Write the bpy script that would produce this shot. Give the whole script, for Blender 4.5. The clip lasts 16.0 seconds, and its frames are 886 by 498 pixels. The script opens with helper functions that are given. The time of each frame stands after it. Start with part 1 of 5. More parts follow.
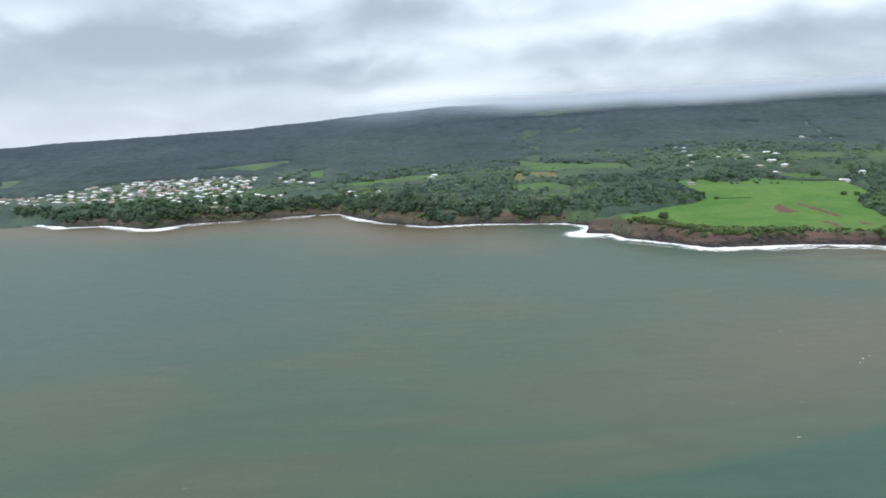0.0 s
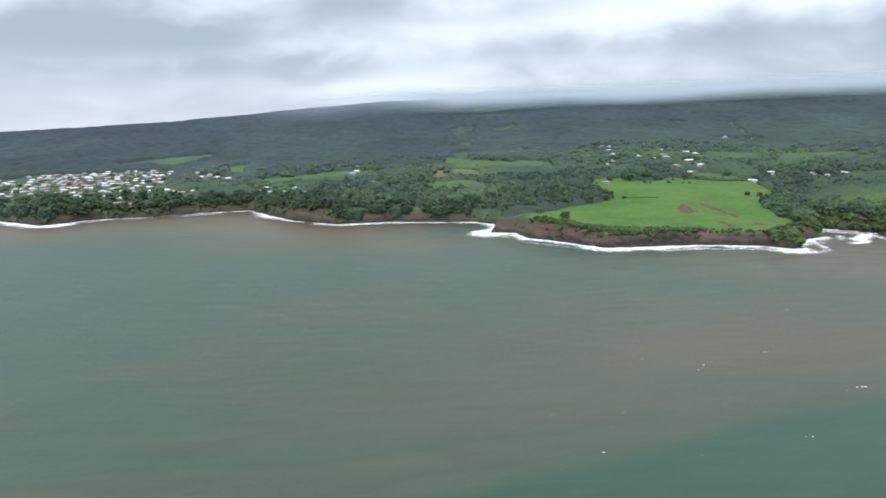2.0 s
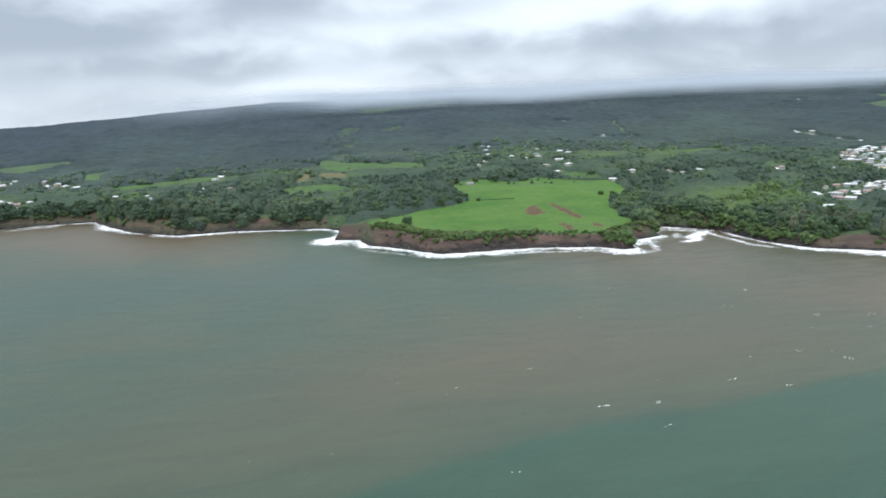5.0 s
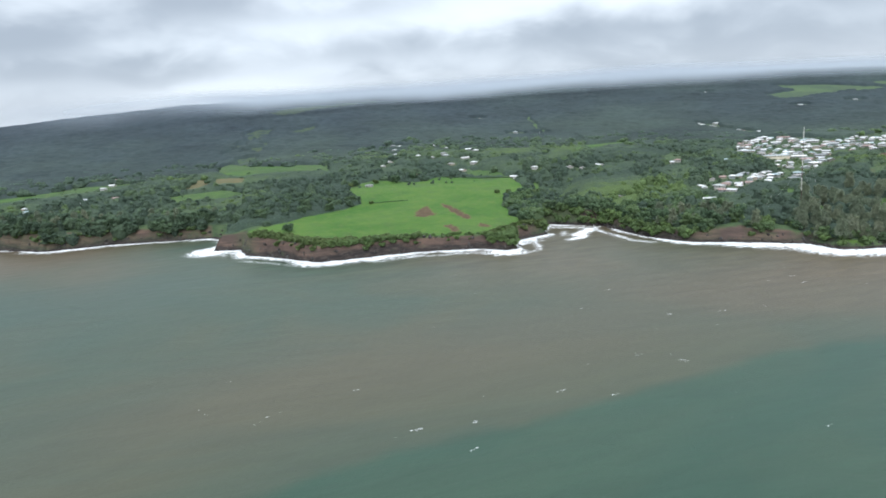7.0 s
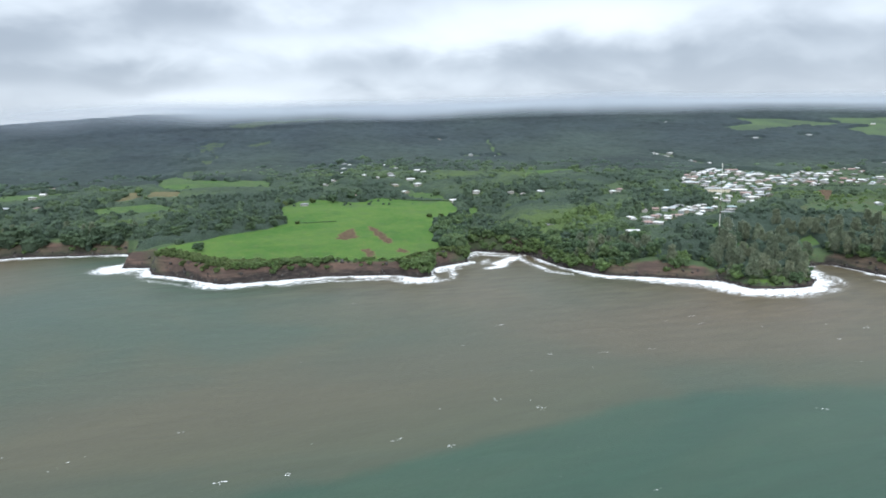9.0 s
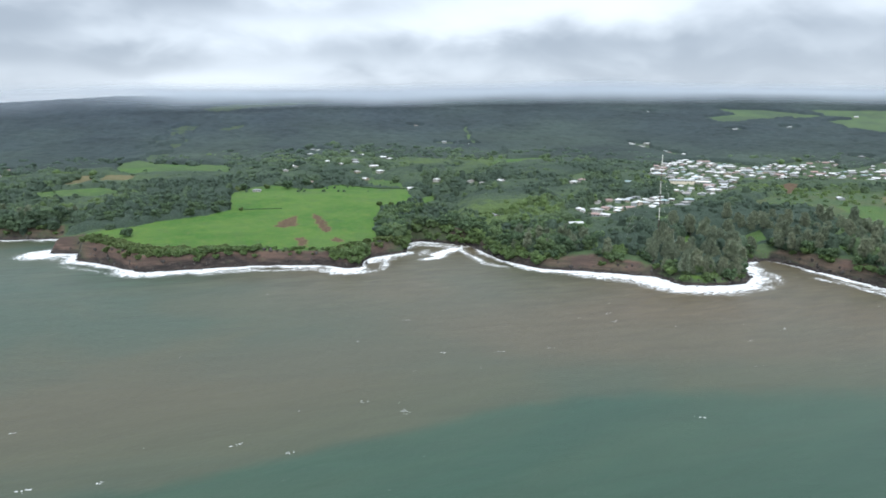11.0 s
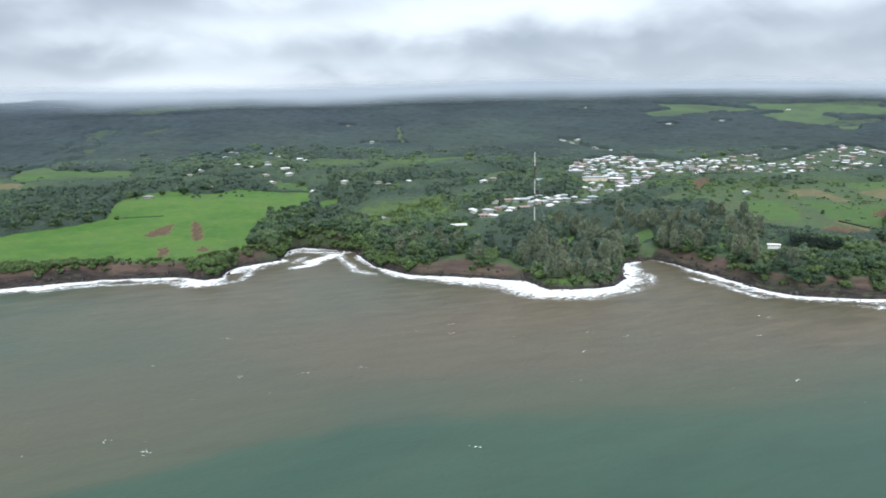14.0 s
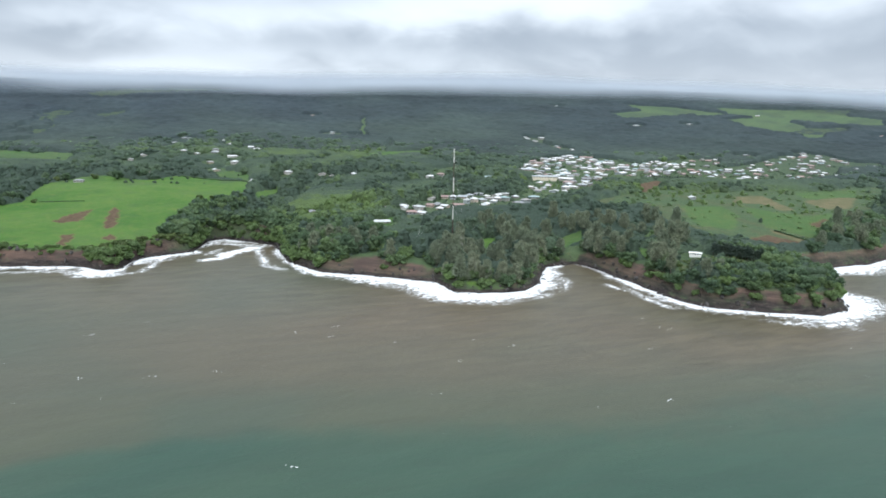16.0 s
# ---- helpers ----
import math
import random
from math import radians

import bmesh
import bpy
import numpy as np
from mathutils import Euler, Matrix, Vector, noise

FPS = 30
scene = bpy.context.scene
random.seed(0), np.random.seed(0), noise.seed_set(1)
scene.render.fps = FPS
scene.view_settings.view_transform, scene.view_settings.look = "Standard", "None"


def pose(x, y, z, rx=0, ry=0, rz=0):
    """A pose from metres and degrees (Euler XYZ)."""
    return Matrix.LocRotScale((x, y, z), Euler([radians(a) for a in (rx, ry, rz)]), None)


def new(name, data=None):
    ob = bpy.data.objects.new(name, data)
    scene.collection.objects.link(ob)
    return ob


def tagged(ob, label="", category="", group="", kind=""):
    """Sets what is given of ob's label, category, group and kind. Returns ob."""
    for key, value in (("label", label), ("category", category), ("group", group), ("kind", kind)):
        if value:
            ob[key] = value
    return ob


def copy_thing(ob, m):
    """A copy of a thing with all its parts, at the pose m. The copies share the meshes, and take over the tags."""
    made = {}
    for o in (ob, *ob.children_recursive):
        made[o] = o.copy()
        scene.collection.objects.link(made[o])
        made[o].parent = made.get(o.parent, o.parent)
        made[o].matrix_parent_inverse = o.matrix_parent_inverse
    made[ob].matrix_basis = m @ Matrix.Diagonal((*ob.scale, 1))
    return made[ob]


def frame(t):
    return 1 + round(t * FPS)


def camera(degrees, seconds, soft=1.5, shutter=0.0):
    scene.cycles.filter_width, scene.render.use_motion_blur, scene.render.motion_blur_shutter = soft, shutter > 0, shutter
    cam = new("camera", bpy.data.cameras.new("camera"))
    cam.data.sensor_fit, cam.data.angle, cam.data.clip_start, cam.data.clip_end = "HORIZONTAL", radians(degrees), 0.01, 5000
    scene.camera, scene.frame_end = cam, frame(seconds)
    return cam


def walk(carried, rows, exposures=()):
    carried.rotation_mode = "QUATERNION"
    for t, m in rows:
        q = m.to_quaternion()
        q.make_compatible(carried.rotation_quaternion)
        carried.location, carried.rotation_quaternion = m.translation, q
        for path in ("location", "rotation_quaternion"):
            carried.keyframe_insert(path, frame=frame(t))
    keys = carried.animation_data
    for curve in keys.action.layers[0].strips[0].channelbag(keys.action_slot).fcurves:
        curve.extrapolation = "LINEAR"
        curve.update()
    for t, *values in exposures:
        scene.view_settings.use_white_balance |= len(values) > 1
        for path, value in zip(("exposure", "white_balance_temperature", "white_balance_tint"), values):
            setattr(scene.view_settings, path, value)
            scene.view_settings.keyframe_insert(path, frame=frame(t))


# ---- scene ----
# The flight: seconds, eye in metres, then yaw, pitch and roll in degrees.
cam = camera(66.77, 16.0, 1.75)
PATH = [
    (0, 1.04, 4.22, 141.83, -2.580, -9.616, -1.958),
    (0.5, 19.22, 7.63, 141.81, -4.651, -10.208, -1.850),
    (1, 38.00, 11.42, 141.86, -5.521, -9.887, -1.667),
    (1.5, 56.44, 16.02, 141.64, -6.076, -9.835, -1.388),
    (2, 74.88, 19.28, 141.40, -6.398, -10.114, -1.142),
    (2.5, 93.56, 22.07, 141.97, -7.695, -9.013, -1.526),
    (3, 111.39, 26.12, 142.32, -8.691, -9.575, -2.859),
    (3.5, 130.57, 29.57, 142.14, -9.642, -9.971, -2.931),
    (4, 149.31, 33.21, 142.20, -10.802, -10.400, -2.842),
    (6.5, 243.23, 45.86, 141.87, -16.509, -10.211, -2.212),
    (7, 261.09, 46.77, 142.62, -17.864, -10.674, -3.111),
    (7.5, 279.43, 47.46, 143.54, -19.228, -11.197, -0.560),
    (8, 298.29, 46.74, 143.55, -18.901, -10.315, -0.969),
    (8.5, 316.74, 46.33, 144.11, -19.057, -10.230, -0.948),
    (9, 336.35, 46.39, 144.93, -19.838, -9.184, -0.936),
    (11.5, 428.40, 41.88, 144.06, -19.993, -10.597, 0.068),
    (12, 447.00, 41.32, 143.74, -20.230, -10.974, 0.181),
    (12.5, 465.56, 41.39, 144.07, -21.011, -11.651, 0.358),
    (13, 483.46, 41.48, 144.04, -21.529, -11.282, 0.028),
    (13.5, 501.15, 42.74, 143.30, -22.256, -10.354, -0.729),
    (14, 520.56, 41.89, 143.08, -22.557, -10.367, -1.036),
    (14.5, 538.62, 41.34, 142.92, -22.973, -10.280, -0.772),
    (15, 557.33, 40.50, 142.79, -23.367, -10.445, -0.767),
    (15.5, 576.08, 39.50, 142.69, -23.929, -9.779, -0.550),
    (16, 593.16, 38.96, 142.62, -23.877, -10.879, 1.125),
]
walk(cam, [(t, pose(x, y, z, 90 + pitch, 0, yaw) @ pose(0, 0, 0, 0, 0, roll)) for t, x, y, z, yaw, pitch, roll in PATH])

# ---- light: a bright overcast sky, with a weak wide sun behind the cloud ----
SUN_HEIGHT, SUN_TURN = 42.0, 200.0
world = bpy.data.worlds.new("overcast_sky")
scene.world = world
world.use_nodes = True
scene.view_settings.exposure = 0.42


class Nodes:
    """Short hand for a node tree."""

    def __init__(self, tree):
        self.tree = tree
        tree.nodes.clear()

    def add(self, kind, **values):
        node = self.tree.nodes.new(kind)
        if "operation" in values:
            node.operation = values["operation"]
        if "use_clamp" in values:
            node.use_clamp = values["use_clamp"]
        if "data_type" in values:
            node.data_type = values["data_type"]
        if "blend_type" in values:
            node.blend_type = values["blend_type"]
        if "interpolation_type" in values:
            node.interpolation_type = values["interpolation_type"]
        if "attribute_name" in values:
            node.attribute_name = values["attribute_name"]
        if "sky_type" in values:
            node.sky_type, node.sun_disc = values["sky_type"], values["sun_disc"]
            node.sun_elevation, node.sun_rotation = values["sun_elevation"], values["sun_rotation"]
        return node

    def link(self, a, b):
        self.tree.links.new(a, b)

    def put(self, socket, value):
        if hasattr(value, "is_output"):
            self.link(value, socket)
        else:
            socket.default_value = value

    def math(self, kind, a, b=0.0, c=0.0, clamp=False):
        node = self.add("ShaderNodeMath", operation=kind, use_clamp=clamp)
        for socket, value in zip(node.inputs, (a, b, c)):
            self.put(socket, value)
        return node.outputs[0]

    def mix(self, fac, a, b, kind="MIX"):
        node = self.add("ShaderNodeMix", data_type="RGBA", blend_type=kind)
        self.put(node.inputs[0], fac)
        for socket, value in ((node.inputs[6], a), (node.inputs[7], b)):
            self.put(socket, (*value, 1) if isinstance(value, tuple) and len(value) == 3 else value)
        return node.outputs[2]

    def noise(self, vector, scale, detail=4.0, rough=0.55, twist=0.0):
        node = self.add("ShaderNodeTexNoise")
        if vector is not None:
            self.link(vector, node.inputs["Vector"])
        node.inputs["Scale"].default_value, node.inputs["Detail"].default_value = scale, detail
        node.inputs["Roughness"].default_value, node.inputs["Distortion"].default_value = rough, twist
        return node.outputs[0]

    def step(self, value, low, high, out_low=0.0, out_high=1.0):
        node = self.add("ShaderNodeMapRange", interpolation_type="SMOOTHSTEP")
        for socket, v in zip(node.inputs, (value, low, high, out_low, out_high)):
            self.put(socket, v)
        return node.outputs[0]

    def place(self, scale=(1, 1, 1), turn=(0, 0, 0)):
        """Object coordinates, scaled."""
        coords = self.add("ShaderNodeTexCoord")
        mapping = self.add("ShaderNodeMapping")
        self.link(coords.outputs["Object"], mapping.inputs[0])
        mapping.inputs["Scale"].default_value, mapping.inputs["Rotation"].default_value = scale, turn
        return mapping.outputs[0]

    def attribute(self, name):
        return self.add("ShaderNodeAttribute", attribute_name=name).outputs["Fac"]

    def bump(self, value, strength, distance):
        node = self.add("ShaderNodeBump")
        self.link(value, node.inputs["Height"])
        node.inputs["Strength"].default_value, node.inputs["Distance"].default_value = strength, distance
        return node.outputs[0]


# Cloud masses over the mountain: turn and height in degrees, half-widths, and how much lighter (darker: minus) they are.
CLOUDS = [
    (-21, 7.2, 9, 1.4, -1.1), (-13, 4.9, 3.5, 0.8, -0.7), (-4.5, 5.1, 5, 1.2, -1.3), (-11, 7.7, 6, 1.4, -0.9), (2, 9.4, 9, 1.0, -0.6), (-25, 4.4, 10, 1.3, -0.75), (26, 6.2, 7, 0.8, -0.3), (50, 7.0, 5, 1.1, -0.5), (42, 4.5, 12, 0.9, -0.4), (40, 2.6, 15, 1.2, -0.9), (57, 5.0, 5, 1.0, -0.5), (37, 6.4, 3.5, 0.5, -0.3),
    (2.5, 3.3, 6, 1.0, 1.5), (31, 9.4, 12, 1.9, 1.2), (15, 7.7, 8, 1.2, 0.7), (12, 4.6, 7, 0.9, 0.5), (-30, 9.2, 7, 1.2, 0.5), (56, 9.5, 6, 1.2, 0.5),
]


def sky():
    n = Nodes(world.node_tree)
    coords = n.add("ShaderNodeTexCoord").outputs["Generated"]
    split = n.add("ShaderNodeSeparateXYZ")
    n.link(coords, split.inputs[0])
    x, y, z = split.outputs
    up = n.math("MAXIMUM", z, 0.0)
    flat = n.math("ADD", up, 0.42)
    join = n.add("ShaderNodeCombineXYZ")
    n.link(n.math("DIVIDE", x, flat), join.inputs[0])
    n.link(n.math("DIVIDE", y, flat), join.inputs[1])
    deck = join.outputs[0]
    big = n.noise(deck, 1.0, 3.0, 0.45, 0.2)
    fine = n.noise(deck, 3.4, 4.0, 0.5, 0.3)
    turn = n.math("MULTIPLY", n.math("ARCTAN2", x, y), 57.3)
    lift = n.math("MULTIPLY", z, 57.3)
    warp = n.noise(deck, 3.6, 3.0, 0.5)
    turn = n.math("ADD", turn, n.math("MULTIPLY", n.math("SUBTRACT", warp, 0.5), 10.0))
    lift = n.math("ADD", lift, n.math("MULTIPLY", n.math("SUBTRACT", fine, 0.5), 3.6))
    mass = n.math("ADD", n.math("MULTIPLY", big, 0.36), n.math("ADD", n.math("MULTIPLY", fine, 0.34), 0.05))
    for at_turn, at_lift, wide, tall, lighter in CLOUDS:
        q = n.math("ADD", n.math("POWER", n.math("ABSOLUTE", n.math("DIVIDE", n.math("SUBTRACT", turn, at_turn), wide)), 2.0),
                   n.math("POWER", n.math("ABSOLUTE", n.math("DIVIDE", n.math("SUBTRACT", lift, at_lift), tall)), 2.0))
        mass = n.math("MULTIPLY_ADD", n.math("EXPONENT", n.math("MULTIPLY", q, -1.0)), lighter * 0.135, mass)
    light = n.step(mass, 0.25, 0.55)
    cloud = n.mix(light, (0.345, 0.405, 0.485), (0.76, 0.845, 0.94))
    low = n.step(z, 0.03, 0.13)
    cloud = n.mix(low, n.mix(0.5, cloud, (0.52, 0.58, 0.66)), cloud)
    cloud = n.mix(n.step(z, 0.22, 0.75), cloud, (1.06, 1.18, 1.34))
    air = n.add("ShaderNodeTexSky", sky_type="NISHITA", sun_disc=False, sun_elevation=radians(SUN_HEIGHT), sun_rotation=radians(SUN_TURN))
    clear = n.mix(1.0, air.outputs[0], (0.09, 0.09, 0.09), "MULTIPLY")
    both = n.mix(0.94, clear, cloud)
    back = n.add("ShaderNodeBackground")
    n.link(both, back.inputs[0])
    back.inputs[1].default_value = 1.0
    n.link(back.outputs[0], n.add("ShaderNodeOutputWorld").inputs[0])


sky()
sun = new("sun", bpy.data.lights.new("sun", "SUN"))
sun.data.energy, sun.data.angle, sun.data.color = 1.5, radians(30), (0.97, 0.985, 1.0)
sun.matrix_world = pose(0, 0, 900, 90 - SUN_HEIGHT, 0, 180 - SUN_TURN)


# ---- materials ----
def material(name, rough=0.8):
    m = bpy.data.materials.new(name)
    m.use_nodes = True
    n = Nodes(m.node_tree)
    shader = n.add("ShaderNodeBsdfPrincipled")
    shader.inputs["Roughness"].default_value = rough
    n.link(shader.outputs[0], n.add("ShaderNodeOutputMaterial").inputs[0])
    return m, n, shader


# bluish tones of the far upper slope: distance haze put into leaf colour
HAZE_TONES = ((0.108, 0.154, 0.147), (0.150, 0.206, 0.164))


def ground_material():
    m, n, s = material("land_cover", 0.95)
    at = n.place()
    broad, mid, fine = n.noise(at, 0.012, 4), n.noise(at, 0.07, 5), n.noise(at, 0.45, 4)
    tuft = n.noise(at, 0.22, 6, 0.65)
    floor = n.mix(n.step(mid, 0.35, 0.68), (0.058, 0.092, 0.047), (0.086, 0.126, 0.061))
    grass = n.mix(n.step(broad, 0.36, 0.64), (0.055, 0.138, 0.027), (0.090, 0.170, 0.039))
    grass = n.mix(n.math("MULTIPLY", n.step(mid, 0.45, 0.75), 0.55), grass, (0.128, 0.195, 0.044))
    grass = n.mix(n.math("MULTIPLY", n.step(tuft, 0.45, 0.7), 0.45), grass, (0.044, 0.125, 0.018))
    earth = n.mix(n.step(tuft, 0.35, 0.65), (0.080, 0.052, 0.033), (0.136, 0.093, 0.058))
    straw = n.mix(n.step(mid, 0.35, 0.65), (0.118, 0.120, 0.060), (0.166, 0.142, 0.078))
    brush = n.mix(n.step(tuft, 0.35, 0.65), (0.052, 0.088, 0.044), (0.084, 0.128, 0.060))
    brush = n.mix(n.math("MULTIPLY", n.step(n.noise(at, 0.02, 5, 0.6, 0.6), 0.48, 0.68), 0.35), brush, (0.115, 0.092, 0.050))
    # haze put into the colour: far floor, brush and grass turn greyer
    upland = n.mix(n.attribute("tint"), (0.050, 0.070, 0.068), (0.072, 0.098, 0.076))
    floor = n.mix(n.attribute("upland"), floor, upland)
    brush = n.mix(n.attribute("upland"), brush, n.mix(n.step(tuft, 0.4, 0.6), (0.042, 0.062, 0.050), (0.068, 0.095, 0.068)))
    colour = n.mix(n.attribute("scrub"), floor, brush)
    lush = n.math("MULTIPLY", n.attribute("pasture"), n.step(n.noise(at, 0.035, 6, 0.65, 0.4), 0.34, 0.52, 0.72, 1.0))
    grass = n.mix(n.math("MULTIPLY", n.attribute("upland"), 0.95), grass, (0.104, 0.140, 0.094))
    colour = n.mix(lush, colour, grass)
    colour = n.mix(n.attribute("straw"), colour, straw)
    bare = n.math("ADD", n.attribute("soil"), n.math("MULTIPLY", n.math("SUBTRACT", n.noise(at, 0.12, 6, 0.7), 0.5), 2.0))
    colour = n.mix(n.math("MULTIPLY", n.step(bare, 0.05, 0.45), 0.55), colour, (0.165, 0.150, 0.062))
    colour = n.mix(n.step(bare, 0.45, 0.95), colour, earth)
    geo = n.add("ShaderNodeNewGeometry")
    split, spot = n.add("ShaderNodeSeparateXYZ"), n.add("ShaderNodeSeparateXYZ")
    n.link(geo.outputs["Normal"], split.inputs[0])
    n.link(geo.outputs["Position"], spot.inputs[0])
    strata = n.noise(n.place((0.028, 0.028, 0.34)), 1.0, 6, 0.62, 0.4)
    clay = n.mix(n.step(strata, 0.35, 0.65), (0.080, 0.060, 0.052), (0.152, 0.103, 0.081))
    basalt = n.mix(n.step(n.noise(n.place((0.12, 0.12, 0.6)), 1.0, 6, 0.65), 0.4, 0.7), (0.030, 0.027, 0.026), (0.085, 0.068, 0.060))
    reach = n.math("ADD", spot.outputs[2], n.math("MULTIPLY", n.math("SUBTRACT", broad, 0.5), 30.0))
    cliff = n.mix(n.step(n.math("ADD", reach, n.math("MULTIPLY", n.math("SUBTRACT", n.noise(at, 0.03, 5, 0.65, 0.5), 0.5), 16.0)), 4.0, 11.0), basalt, clay)
    cliff = n.mix(n.attribute("rock"), n.mix(n.step(reach, 1.0, 6.0), basalt, floor), cliff)
    cliff = n.mix(n.math("MULTIPLY", n.step(n.noise(at, 0.06, 5, 0.6), 0.58, 0.70), 0.4), cliff, floor)
    steep = n.math("ADD", split.outputs[2], n.math("MULTIPLY", n.math("SUBTRACT", mid, 0.5), 0.45))
    colour = n.mix(n.step(steep, 0.86, 0.66), colour, cliff)
    shore = n.math("ADD", spot.outputs[2], n.math("MULTIPLY", n.math("SUBTRACT", mid, 0.5), 3.0))
    colour = n.mix(n.step(shore, 3.4, 2.2), colour, basalt)
    n.link(colour, s.inputs["Base Color"])
    s.inputs["Specular IOR Level"].default_value = 0.15
    n.link(n.bump(n.math("ADD", tuft, n.math("MULTIPLY", strata, 0.6)), 0.8, 1.6), s.inputs["Normal"])
    return m


def water_material():
    m, n, s = material("silty_sea_water", 0.28)
    at = n.place()
    spot = n.add("ShaderNodeSeparateXYZ")
    n.link(at, spot.inputs[0])
    swirl, cell = n.noise(n.place((0.004, 0.008, 0.01)), 1.0, 5, 0.55, 1.0), n.noise(at, 0.03, 5, 0.6, 0.6)
    silt = n.attribute("silt")
    edge = n.math("ADD", silt, n.math("MULTIPLY", n.math("SUBTRACT", cell, 0.5), 0.16))
    silty = n.step(edge, 0.42, 0.60)
    streaky = n.noise(n.place((0.016, 0.075, 0.02), (0, 0, 0.15)), 1.0, 6, 0.65, 0.9)
    teal = n.mix(n.step(swirl, 0.35, 0.65), (0.032, 0.081, 0.052), (0.043, 0.088, 0.054))
    olive = n.mix(n.step(swirl, 0.38, 0.64), (0.053, 0.087, 0.056), (0.071, 0.090, 0.053))
    murk = n.mix(n.attribute("mud"), olive, (0.122, 0.098, 0.060))
    body = n.mix(silty, teal, murk)
    far = n.attribute("clean")
    body = n.mix(far, body, (0.047, 0.089, 0.066))
    body = n.mix(1.0, body, n.step(streaky, 0.3, 0.7, 0.77, 0.89), "MULTIPLY")
    roll = n.noise(n.place((0.030, 0.125, 0.03), (0, 0, 0.30)), 1.0, 5, 0.62, 0.8)
    body = n.mix(n.attribute("near"), body, n.mix(1.0, body, n.step(roll, 0.34, 0.66, 0.84, 1.22), "MULTIPLY"))
    streak = n.noise(n.place((0.09, 0.22, 0.1), (0, 0, 0.25)), 1.0, 5, 0.7, 0.5)
    lace = n.noise(n.place((0.22, 0.3, 0.2)), 1.0, 6, 0.65, 0.7)
    shore = n.attribute("surf")
    froth = n.math("ADD", shore, n.math("ADD", n.math("MULTIPLY", n.math("SUBTRACT", streak, 0.5), 1.25), n.math("MULTIPLY", n.math("SUBTRACT", lace, 0.5), 1.6)))
    foam = n.step(froth, 0.44, 0.62)
    web = n.math("ABSOLUTE", n.math("SUBTRACT", n.noise(n.place((0.10, 0.17, 0.1), (0, 0, 0.2)), 1.0, 4, 0.6, 1.2), 0.5))
    web = n.math("MULTIPLY", n.step(web, 0.045, 0.005), n.math("MULTIPLY", n.step(n.math("ADD", shore, n.math("SUBTRACT", streak, 0.5)), 0.08, 0.40), 0.7))
    web = n.math("MULTIPLY", web, n.step(shore, 0.03, 0.22))
    foam = n.math("MAXIMUM", foam, web)
    colour = n.mix(foam, body, n.mix(n.step(lace, 0.3, 0.6), (0.74, 0.76, 0.76), (0.92, 0.93, 0.93)))
    n.link(colour, s.inputs["Base Color"])
    s.inputs["IOR"].default_value, s.inputs["Specular IOR Level"].default_value = 1.333, 0.48
    n.link(n.step(foam, 0, 1, 0.42, 0.9), s.inputs["Roughness"])
    swell = n.noise(n.place((0.03, 0.075, 0.05), (0, 0, 0.2)), 1.0, 3, 0.5, 0.3)
    chop = n.noise(n.place((0.22, 0.42, 0.3), (0, 0, 0.3)), 1.0, 5, 0.62, 0.4)
    wave = n.math("ADD", n.math("MULTIPLY", swell, 2.2), n.math("ADD", n.math("MULTIPLY", chop, 0.55), n.math("MULTIPLY", foam, 0.5)))
    n.link(n.bump(wave, 0.42, 1.0), s.inputs["Normal"])
    return m


def canopy_material():
    """A closed canopy far off: crowns too small to tell apart, as grain and relief."""
    m, n, s = material("haze_toned_canopy", 0.9)
    at = n.place()
    # distance haze put into the colour: darker and bluer as the mask rises
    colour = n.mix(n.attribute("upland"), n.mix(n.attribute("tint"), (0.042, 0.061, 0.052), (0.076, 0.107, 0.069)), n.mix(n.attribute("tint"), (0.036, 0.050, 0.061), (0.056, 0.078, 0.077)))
    clump, stand = n.noise(at, 0.045, 5, 0.6, 0.3), n.noise(at, 0.006, 4, 0.55, 0.4)
    shade = n.math("MULTIPLY", n.step(clump, 0.3, 0.7, 0.84, 1.16), n.step(stand, 0.35, 0.65, 0.90, 1.10))
    n.link(n.mix(1.0, colour, shade, "MULTIPLY"), s.inputs["Base Color"])
    s.inputs["Specular IOR Level"].default_value = 0.15
    n.link(n.bump(n.math("ADD", clump, n.noise(at, 0.16, 4, 0.6)), 0.8, 3.0), s.inputs["Normal"])
    return m


